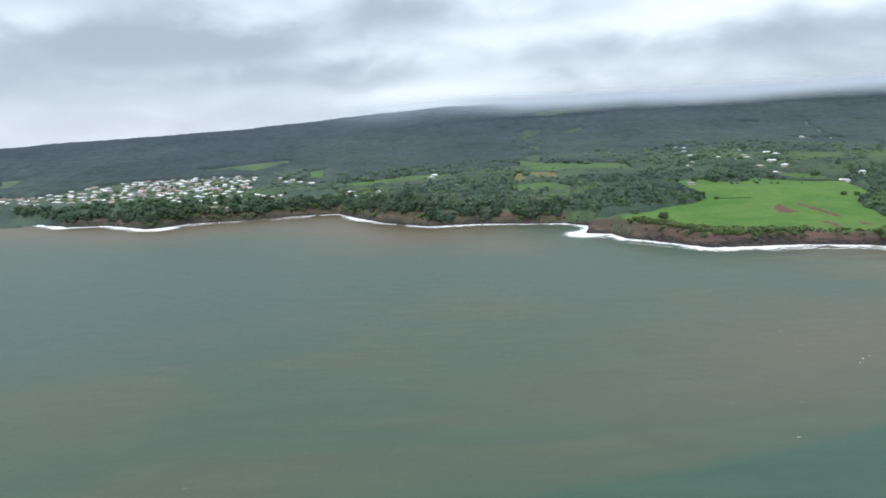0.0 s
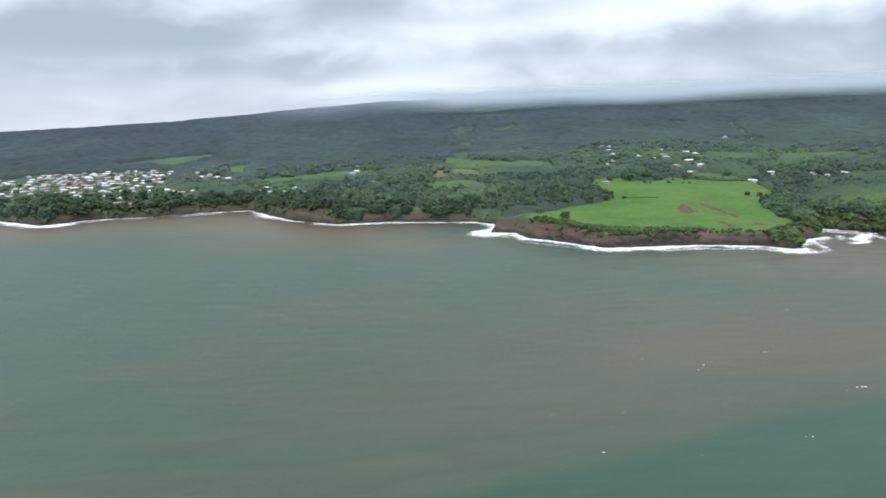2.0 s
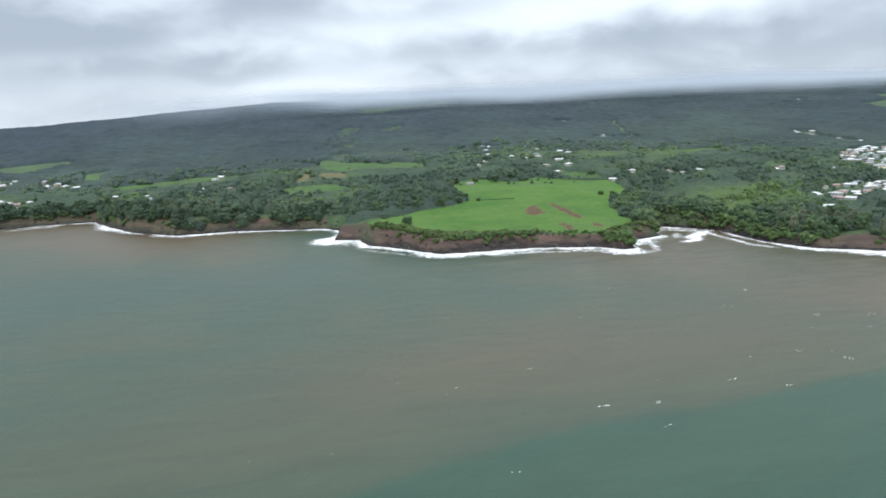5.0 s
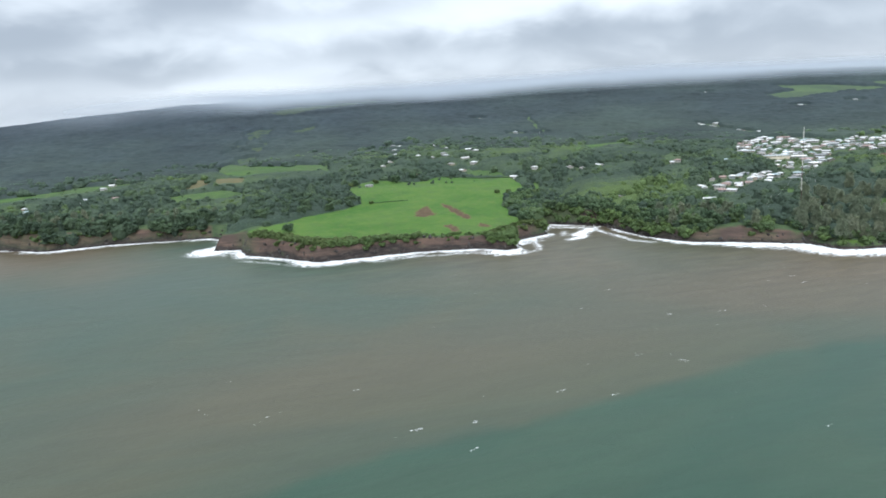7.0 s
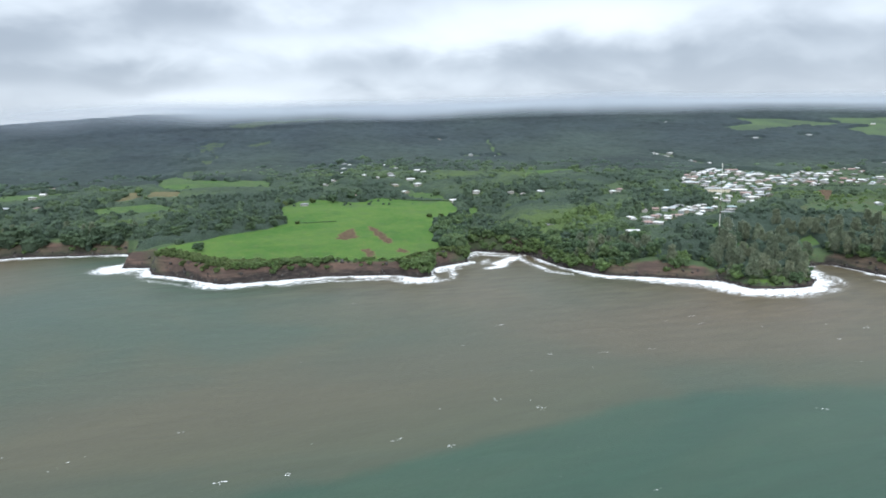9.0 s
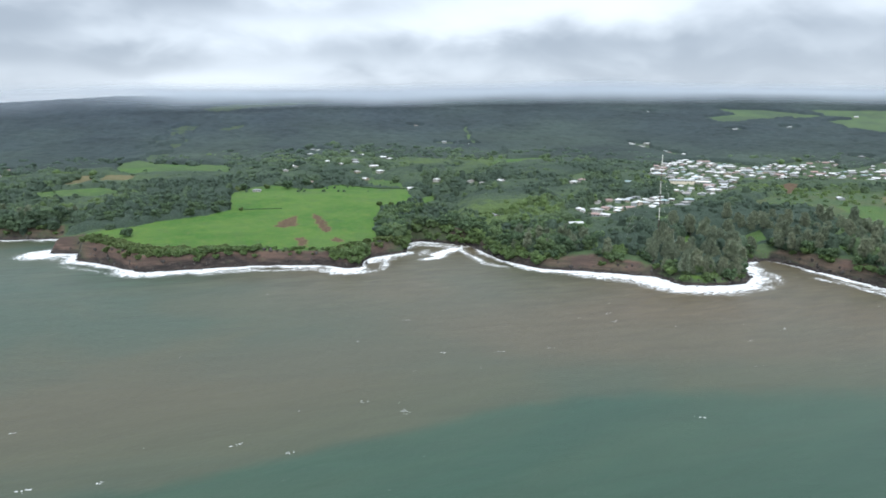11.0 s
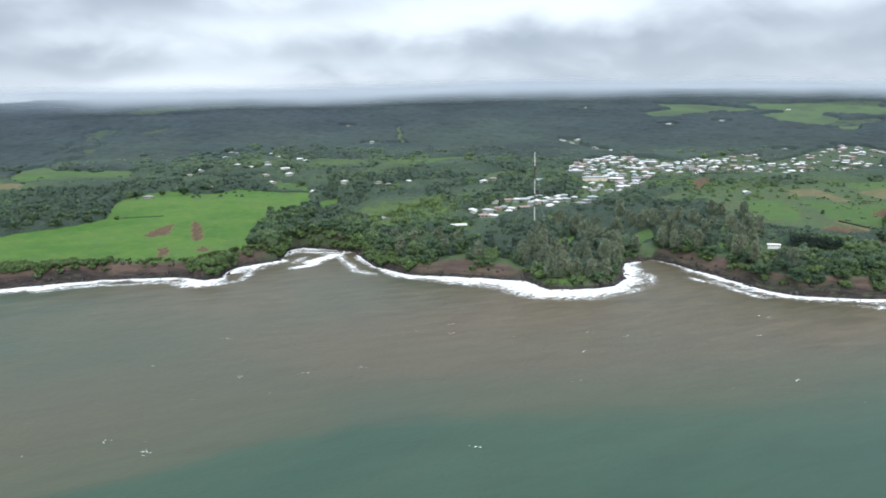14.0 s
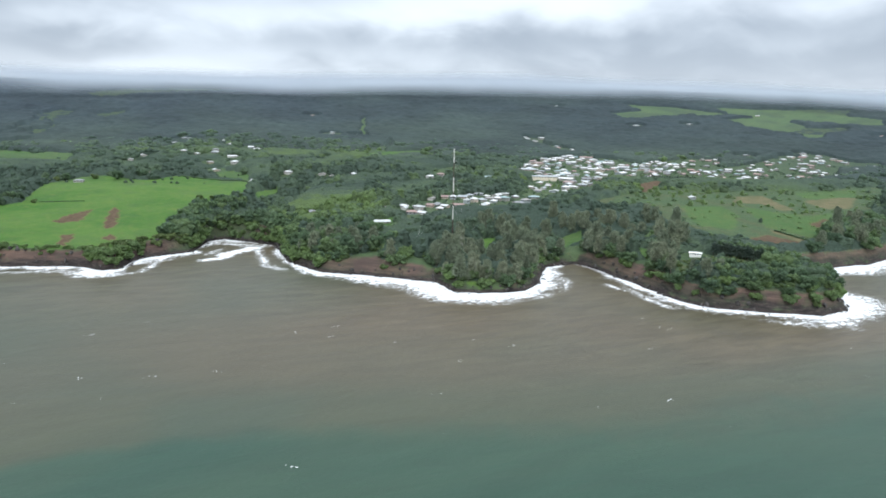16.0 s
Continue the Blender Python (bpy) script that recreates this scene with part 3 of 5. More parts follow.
track("meadow", 7, (1151, 1630), (1113, 1512), (1029, 1396), (962, 1308), (918, 1252), (862, 1179))
field("scrub", (436, 2442), (606, 2600), (881, 2704), (840, 2523), (604, 2439), (465, 2348))
field("scrub", (818, 1430), (917, 1439), (899, 1335), (806, 1327))
field("scrub", (870, 1079), (966, 1095), (942, 1015), (860, 996))
field("meadow", (1975, 1859), (2220, 1870), (2316, 1790), (2136, 1729), (1964, 1763))
field("scrub", (2554, 1772), (2819, 1635), (2655, 1519), (2451, 1639))
field("scrub", (2296, 1451), (2467, 1386), (2364, 1313), (2229, 1362))


# clearings, terraces and light scrub between the pasture and the town
track("meadow", 12, (1205, 2040), (1150, 1850), (1092, 1705))
field("scrub", (335, 2150), (375, 2200), (415, 2174), (405, 2061), (345, 2044))
field("scrub", (330, 2045), (305, 1962), (273, 1907), (278, 1889), (315, 1952), (342, 2028))
field("scrub", (385, 2065), (400, 1986), (375, 1907), (320, 1905), (325, 1935), (372, 1968))
field("scrub", (301, 1801), (356, 1842), (340, 1650), (290, 1640))
field("scrub", (468, 2136), (552, 2159), (555, 2111), (480, 2090))
field("scrub", (838, 1222), (955, 1344), (1073, 1454), (1065, 1404), (942, 1253), (882, 1192))
field("scrub", (790, 1058), (815, 989), (868, 960), (832, 879), (770, 851), (738, 880))
field("scrub", (737, 826), (784, 815), (753, 755), (730, 740), (727, 789))
field("scrub", (757, 867), (828, 917), (880, 972), (864, 901), (807, 838), (772, 811))
field("meadow", (736, 1049), (788, 1133), (776, 1082), (735, 1018))
field("meadow", (814, 747), (852, 761), (825, 699), (806, 702))
field("pasture", (953, 753), (981, 755), (958, 712), (933, 708))
field("scrub", (1121, 741), (1127, 800), (1200, 822), (1303, 870), (1400, 900), (1353, 816), (1283, 753), (1207, 745))
field("scrub", (900, 960), (1010, 1010), (980, 930), (905, 880))
field("scrub", (1030, 1130), (1160, 1230), (1150, 1120), (1060, 1060))


def cover(x, y, kind, ragged=3.0):
    """How much of a kind of cover lies at each place, 0 to 1, with ragged edges."""
    loose = 16 * smooth(1150, 1900, np.hypot(x - 300, y))
    jx = x + ragged * layers(x, y, 14, 41, 2) + loose * layers(x, y, 70, 43, 3)
    jy = y + ragged * layers(x, y, 14, 57, 2) + loose * layers(x, y, 70, 59, 3)
    mask = np.zeros(np.shape(x))
    for k, corners in FIELDS:
        if k == kind:
            lo, hi = corners.min(0) - 9, corners.max(0) + 9
            near = (x > lo[0]) & (x < hi[0]) & (y > lo[1]) & (y < hi[1])
            if near.any():
                mask[near] = np.maximum(mask[near], inside(corners, jx[near], jy[near]))
    return mask


def in_towns(x, y):
    hit = np.zeros(np.shape(x), bool)
    for corners in TOWNS.values():
        hit |= inside(corners, x, y)
    return hit


def haze_share(x, y):
    """Share of distance haze put into the land's colours, 0 to 1."""
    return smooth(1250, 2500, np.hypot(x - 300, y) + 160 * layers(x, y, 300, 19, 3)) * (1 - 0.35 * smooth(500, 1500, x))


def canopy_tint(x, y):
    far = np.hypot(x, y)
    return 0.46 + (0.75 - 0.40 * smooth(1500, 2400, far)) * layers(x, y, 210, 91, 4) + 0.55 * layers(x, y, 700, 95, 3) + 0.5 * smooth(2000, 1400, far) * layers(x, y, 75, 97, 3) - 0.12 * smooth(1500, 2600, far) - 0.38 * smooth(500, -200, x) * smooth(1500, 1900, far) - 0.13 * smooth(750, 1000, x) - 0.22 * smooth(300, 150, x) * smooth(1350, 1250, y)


# bare red faces on the cliffs, where no tree holds
BARE = [(-26, 1172, 20), (150, 1066, 14), (60, 1075, 9), (775, 628, 15), (815, 598, 12), (1006, 512, 13), (1018, 412, 7), (1034, 401, 8), (1052, 390, 7), (1070, 385, 6), (740, 668, 9), (250, 915, 12)]


# ---- the ground: one sheet, finer near the coast ----
def ground_sheet():
    rings, r = [], 1040.0
    while r < 5250:
        rings.append(r)
        r += 3.3 * max(1.0, (r / 1500.0)) ** 2.35
    rings = np.array(rings)
    turns = np.radians(np.linspace(-62, 62, 790))
    a, b = np.meshgrid(turns, rings)
    x, y = 300 + b * np.sin(a), -500 + b * np.cos(a)
    d = inland(x, y)
    z = height(x, y, d)
    rows, cols = x.shape
    index = np.arange(rows * cols).reshape(rows, cols)
    quads = np.stack([index[:-1, :-1], index[:-1, 1:], index[1:, 1:], index[1:, :-1]], -1).reshape(-1, 4)[:, ::-1]
    keep = (d.ravel()[quads] > -14).any(1)
    quads = quads[keep]
    used = np.unique(quads)
    remap = np.full(rows * cols, -1)
    remap[used] = np.arange(len(used))
    x, y, z, d = x.ravel()[used], y.ravel()[used], z.ravel()[used], d.ravel()[used]
    pasture, soil, straw = np.maximum(cover(x, y, "pasture"), 0.80 * cover(x, y, "meadow")), cover(x, y, "soil", 2.0), cover(x, y, "straw")
    pasture = pasture * np.where(y > 1130, 0.45 + 0.55 * smooth(-0.25, 0.2, layers(x, y, 60, 27, 3)), 1.0)
    pasture = pasture * np.where((x > 950) & (y < 1130), 0.62, 1.0)
    pasture = np.maximum(pasture, ((x > 285) & (x < 600) & (y < 900)) * smooth(6, 9, d + 1.5 * layers(x, y, 9, 83, 2)))
    town = in_towns(x, y)
    wild = smooth(0.12, 0.35, layers(x, y, 150, 71, 3)) * 0.8
    scrub = np.maximum(np.maximum(cover(x, y, "scrub", 16.0), town * 0.12), wild * smooth(900, 500, d))
    rock = np.maximum(smooth(262, 300, x) * (1 - smooth(600, 640, x)) * (y < 1000), 0.0)
    rock = np.maximum(rock, smooth(236, 244, x) * (1 - smooth(262, 300, x)) * smooth(990, 960, y))
    for bx, by, r in BARE:
        rock = np.maximum(rock, 1 - smooth(0.7 * r, 1.3 * r, np.hypot(x - bx, y - by) + 0.3 * r * layers(x, y, 12, 8, 2)))
    rock = np.maximum(rock, 0.75 * (x < 240) + 0.25 * (x > 640) + 0.60 * (x > 705))
    me = mesh_from("ground", np.stack([x, y, z], -1), remap[quads], [LAND_COVER], True, (("pasture", pasture), ("soil", soil), ("straw", straw), ("scrub", scrub), ("rock", rock), ("upland", haze_share(x, y)), ("tint", np.clip(canopy_tint(x, y), 0, 1))))
    return tagged(new("ground", me), "green coastal slope with red earth cliffs and pasture", "ground", kind="structure")


# waves that break off the shore: how thick the foam is, half its breadth, and the line
BREAKERS = [
    (0.75, 4.5, [(650, 834), (675, 816), (694, 806), (712, 791)]), (0.95, 9, [(662, 760), (680, 772), (698, 786)]), (0.85, 6.5, [(640, 737), (655, 740), (668, 752)]), (0.7, 4, [(578, 750), (605, 768), (640, 784)]),
    (0.95, 9, [(-560, 1236), (-497, 1207)]), (0.9, 8, [(-512, 1190), (-480, 1186)]), (1.0, 13, [(-459, 1156), (-425, 1146), (-411, 1170)]), (0.8, 8, [(-700, 1290), (-655, 1255)]),
]


def sea_sheet():
    xs = np.concatenate([[-9000, -6000, -4000, -2600, -1900, -1400], np.arange(-1050, 1720, 5.6), [1800, 1950, 2200, 2700, 3500, 5000, 9000]])
    ys = np.concatenate([[-9000, -5000, -2500, -1200, -600, -300, -150, 0, 60, 120, 180], np.arange(220, 360, 9), np.arange(362, 1420, 5.6), [1500, 1700, 2100, 3000, 5000]])
    x, y = np.meshgrid(xs, ys)
    d = inland(x, y)
    front = np.interp(x, [-600, 0, 157, 289, 400, 500, 555, 600, 680, 750, 850, 1000, 1300], [120, 240, 272, 312, 320, 333, 345, 338, 318, 288, 262, 250, 250]) + 5 * layers(x, y, 40, 5, 3)
    silt = 0.5 + (y - front) / (80.0 + 240 * smooth(560, 820, x))
    mud = np.clip(smooth(380, 640, x + 0.3 * (y - 500)) * smooth(1500, 1050, x) * smooth(5, 90, y - front) * (0.85 + 0.35 * layers(x, y, 160, 11, 3)), 0, 1)
    mud = np.maximum(mud, 1.0 * smooth(-270, -60, d + 40 * layers(x, y, 120, 4, 3)) * (1 - smooth(60, 220, x)))
    mud = np.maximum(mud, 0.55 * np.exp(-(((y - front - 110) / 95) ** 2)) * smooth(0, 300, x) * (1 - smooth(1150, 1500, x)))
    clean = 0.85 * smooth(0.05, 0.5, 0.5 * layers(x, y, 330, 23, 3) + 0.8 * blob(x, y, -320, 640, 300) + 0.5 * blob(x, y, 200, 740, 150)) * (1 - mud)
    width = 8 + 11 * layers(x, y, 48, 31, 3)
    for fx, fy, r, more in ((227, 906, 30, 46), (300, 838, 26, 10), (350, 762, 34, 20), (430, 760, 60, 11), (490, 752, 30, 8), (545, 704, 24, 20), (600, 770, 24, 5), (600, 775, 24, 8), (735, 660, 34, 8), (775, 600, 34, 16), (800, 550, 34, 24),
                            (822, 505, 34, 22), (866, 500, 34, 16), (915, 535, 24, 8), (940, 575, 22, 5), (996, 430, 28, 14), (1060, 366, 60, 12), (1130, 405, 45, 22), (1250, 500, 90, 22), (-90, 1190, 34, 12), (-460, 1160, 60, 14), (-640, 1245, 60, 16), (100, 1060, 80, 5)):
        width = width + 0.8 * more * blob(x, y, fx, fy, r)
    width = width - 4 * blob(x, y, 970, 602, 40)
    width = width + 7 * layers(x, y, 22, 37, 2)
    surf = np.clip(1.0 + (d + 4.5 * layers(x, y, 34, 63, 3) * smooth(-2, -12, d)) / np.maximum(width * 1.9, 4), 0, 1)
    for most, broad, line in BREAKERS:
        surf = np.maximum(surf, most * np.exp(-((line_distance(line, x, y) / broad) ** 2)))
    near = smooth(-260, -40, d + 30 * layers(x, y, 90, 6, 2)) * smooth(-100, 250, x)
    surf = np.maximum(surf, 0.6 * np.exp(-(((d + 24 + 6 * layers(x, y, 40, 2, 2)) / 5) ** 2)) * smooth(-0.1, 0.35, layers(x, y, 70, 61, 2)))
    lump = 0.5 * surf * (1 + layers(x, y, 9, 3, 2)) * (d > -60)
    z = lump + 0.0
    rows, cols = x.shape
    index = np.arange(rows * cols).reshape(rows, cols)
    quads = np.stack([index[:-1, :-1], index[:-1, 1:], index[1:, 1:], index[1:, :-1]], -1).reshape(-1, 4)
    flat = lambda a: np.asarray(a).ravel()
    me = mesh_from("water", np.stack([flat(x), flat(y), flat(z)], -1), quads, [SEA], True,
                   (("silt", np.clip(flat(silt), -1, 2)), ("mud", flat(mud)), ("clean", flat(clean)), ("surf", flat(surf)), ("near", flat(near))))
    return tagged(new("water", me), "grey-green sea clouded brown by silt, white surf at the shore", "sea", kind="structure")


ground_sheet()
sea_sheet()


# ---- trees ----
def ball(level):
    bm = bmesh.new()
    bmesh.ops.create_icosphere(bm, subdivisions=level, radius=1.0)
    v = np.array([p.co[:] for p in bm.verts])
    f = np.array([[q.index for q in p.verts] for p in bm.faces])
    bm.free()
    return v, f


BALLS = {1: ball(1), 2: ball(2)}


def crown(rng, wide, low, high, lobes, leaves, leaf, level=1, taper=0.0, droop=0.0, core=1.0, slim=1.0):
    """A crown of uneven leafy lobes with loose sprays of leaves round them. Gives vertices, triangles and which are smooth."""
    verts, faces, soft, count = [], [], [], 0
    bv, bf = BALLS[level]
    for k in range(lobes):
        level_up = (k + rng.uniform(0.1, 0.9)) / lobes
        reach = wide * (1 - taper * level_up) * (0.25 + (0.5 if lobes < 16 else 0.58) * rng.random()) * (0 if lobes == 1 else 1)
        turn = k * 2.4 + rng.uniform(-0.5, 0.5)
        centre = np.array([reach * math.cos(turn), reach * math.sin(turn), low + (high - low) * (0.18 + 0.64 * level_up)])
        size = wide * (1 - 0.75 * taper * level_up) * rng.uniform(0.42, 0.62) * (1.6 if lobes == 1 else 1 if lobes < 16 else 0.66)
        tall = max(size * rng.uniform(0.7, 1.0), (high - low) / lobes * 0.85)
        dents = 1 + rng.uniform(-0.24, 0.2, len(bv))
        v = bv * core * dents[:, None] * (size, size, tall) + centre
        verts.append(v)
        faces.append(bf + count)
        soft += [True] * len(bf)
        count += len(v)
        way = rng.normal(size=(leaves, 3))
        way /= np.linalg.norm(way, axis=1)[:, None]
        way[:, 2] = np.abs(way[:, 2]) * 0.9 - 0.25
        spot = centre + way * (size, size, tall) * rng.uniform(0.85, 1.22, (leaves, 1))
        a = rng.normal(size=(leaves, 3))
        a[:, 2] -= droop
        a /= np.linalg.norm(a, axis=1)[:, None]
        b = np.cross(a, rng.normal(size=(leaves, 3)))
        b /= np.linalg.norm(b, axis=1)[:, None]
        s = leaf * rng.uniform(0.6, 1.4, (leaves, 1))
        tri = np.stack([spot - a * s * 0.6 - b * s * 0.45 * slim, spot - a * s * 0.5 + b * s * 0.5 * slim, spot + a * s * (0.75 + 0.4 * droop)], 1).reshape(-1, 3)
        verts.append(tri)
        faces.append(np.arange(3 * leaves).reshape(-1, 3) + count)
        soft += [False] * leaves
        count += 3 * leaves
    return np.concatenate(verts), np.concatenate(faces), np.array(soft)


def canopy_crown(rng, wide, high, lumps, sprays, leaf, level=2):
    """A low broad crown of a closed wood: a rounded body with leafy lumps over it and a few loose sprays."""
    bv, bf = BALLS[level]
    lv, lf = BALLS[1]
    body = bv * (1 + rng.uniform(-0.12, 0.12, len(bv)))[:, None] * (0.86 * wide, 0.86 * wide, 0.72 * high) + (0, 0, 0.16 * high)
    verts, faces, count = [body], [bf], len(body)
    for k in range(lumps):
        turn, lift = k * 2.4 + rng.uniform(-0.5, 0.5), math.asin(rng.uniform(0.02, 0.96))
        way = np.array([math.cos(turn) * math.cos(lift), math.sin(turn) * math.cos(lift), math.sin(lift)])
        size = wide * rng.uniform(0.26, 0.46)
        v = lv * (1 + rng.uniform(-0.2, 0.2, len(lv)))[:, None] * (size, size, size * rng.uniform(0.65, 0.95)) + way * (0.74 * wide, 0.74 * wide, 0.70 * high) + (0, 0, 0.16 * high)
        verts.append(v)
        faces.append(lf + count)
        count += len(v)
    soft = [True] * (len(bf) + lumps * len(lf)) + [False] * sprays
    way = rng.normal(size=(sprays, 3))
    way[:, 2] = np.abs(way[:, 2])
    way /= np.linalg.norm(way, axis=1)[:, None]
    spot = way * (wide, wide, 0.92 * high) * rng.uniform(0.9, 1.1, (sprays, 1)) + (0, 0, 0.16 * high)
    a, b = rng.normal(size=(sprays, 3)), rng.normal(size=(sprays, 3))
    a, b = leaf * a / np.linalg.norm(a, axis=1)[:, None], leaf * b / np.linalg.norm(b, axis=1)[:, None]
    verts.append(np.stack([spot - 0.5 * a, spot + 0.5 * b, spot + 0.6 * a], 1).reshape(-1, 3))
    faces.append(np.arange(3 * sprays).reshape(-1, 3) + count)
    return np.concatenate(verts), np.concatenate(faces), np.array(soft)


def tapered(bm, a, b, ra, rb, sides=6):
    a, b = Vector(a), Vector(b)
    q = (b - a).to_track_quat("Z", "Y")
    rings = [[bm.verts.new(p + q @ Vector((r * math.cos(k * math.tau / sides), r * math.sin(k * math.tau / sides), 0))) for k in range(sides)] for p, r in ((a, ra), (b, rb))]
    for k in range(sides):
        bm.faces.new((rings[0][k], rings[0][(k + 1) % sides], rings[1][(k + 1) % sides], rings[1][k]))
    bm.faces.new(rings[1])


def tree_thing(name, label, category, rng, mat, tall, wide, low, lobes, leaves, leaf, group, level=1, taper=0.0, droop=0.0, core=1.0, slim=1.0):
    """A tree: a tapered trunk with limbs, and a crown. It stands at the origin."""
    root = tagged(new(name), label, category, group)
    bm = bmesh.new()
    thick = tall * 0.022
    tapered(bm, (0, 0, -1.5), (0.1 * thick, 0, tall * 0.45), thick, thick * 0.65)
    tapered(bm, (0, 0, tall * 0.44), (0.3, 0.2, tall * 0.86), thick * 0.6, thick * 0.15)
    for k in range(5):
        turn, start = k * 1.9 + rng.uniform(0, 1), tall * rng.uniform(0.28, 0.6)
        reach = wide * rng.uniform(0.4, 0.75) * (1 - 0.5 * taper)
        tapered(bm, (0, 0, start), (reach * math.cos(turn), reach * math.sin(turn), start + tall * rng.uniform(0.12, 0.25)), thick * 0.4, thick * 0.1, 5)
    part("trunk", bm, BARK, root)
    v, f, soft = crown(rng, wide, low, tall, lobes, leaves, leaf, level, taper, droop, core, slim)
    ob = new("crown", mesh_from("crown", v, f, [mat], soft))
    ob.parent = root
    return root


def stand(x, y):
    return float(height(np.array([x]), np.array([y]))[0])


def scatter(rng, corners, spacing, allowed):
    """Uneven places inside corners, about spacing apart."""
    lo, hi = np.min(corners, axis=0), np.max(corners, axis=0)
    gx, gy = np.meshgrid(np.arange(lo[0], hi[0], spacing), np.arange(lo[1], hi[1], spacing))
    x = gx.ravel() + rng.uniform(-0.48, 0.48, gx.size) * spacing
    y = gy.ravel() + rng.uniform(-0.48, 0.48, gx.size) * spacing
    ok = inside(corners, x, y)
    x, y = x[ok], y[ok]
    ok = allowed(x, y)
    return x[ok], y[ok]


HOUSES_AT = []


def open_ground(x, y):
    """Where no tree stands: fields, towns, scars and bare cliffs."""
    clear = (cover(x, y, "pasture") > 0) | (cover(x, y, "meadow") > 0) | (cover(x, y, "straw") > 0) | (cover(x, y, "soil", 1.0) > 0)
    for hx, hy, r in HOUSES_AT:
        clear |= (x - hx) ** 2 + (y - hy) ** 2 < (0.75 * r) ** 2
    return clear


def overgrown(x, y):
    """Rough meadows in the east, half grown over with bushes."""
    return (x > 950) & (y < 1130) & ((cover(x, y, "meadow") > 0) | (cover(x, y, "pasture") > 0))


# plots kept open in front of a house
CLEARED = [(1048, 499, 19), (1034, 484, 19), (1020, 470, 16), (1075, 484, 15), (1060, 470, 13), (1090, 470, 14), (1074, 455, 13), (1052, 453, 12), (886, 590, 13), (898, 606, 13), (1000, 618, 13), (990, 602, 11)]


def cleared(x, y):
    hit = np.zeros(np.shape(x), bool)
    for bx, by, r in CLEARED:
        hit |= (x - bx) ** 2 + (y - by) ** 2 < r * r
    return hit


def steepness(x, y):
    return np.hypot(height(x + 3, y) - height(x - 3, y), height(x, y + 3) - height(x, y - 3)) / 6


def bare_face(x, y):
    hit = np.zeros(np.shape(x), bool)
    for bx, by, r in BARE:
        hit |= (x - bx) ** 2 + (y - by) ** 2 < r * r
    return hit


def lower_before_views(x, y):
    """Growth is kept low on the seaward side of fields, streets and houses."""
    far = np.hypot(x - 300, y)
    ux, uy = (x - 300) / far, y / far
    least = np.ones(len(x))
    for step in (12, 30, 55, 85, 120, 160):
        px, py = x + ux * step, y + uy * step
        seen = in_towns(px, py)
        for kind in ("pasture", "meadow", "straw"):
            seen |= cover(px, py, kind) > 0
        for hx, hy, r in LONE_AT:
            seen |= (px - hx) ** 2 + (py - hy) ** 2 < 13.0**2
        least = np.minimum(least, np.where(seen & (far > 1000) | in_towns(px, py) & (px > 800) & (far > 760), 0.30 + 0.7 * step / 190, 1.0))
    d = inland(x, y)
    return np.maximum(least, np.where(d < 45, 0.75, np.where((d < 170) & (x < 640), 0.68, 0.0)))


LONE_AT = []


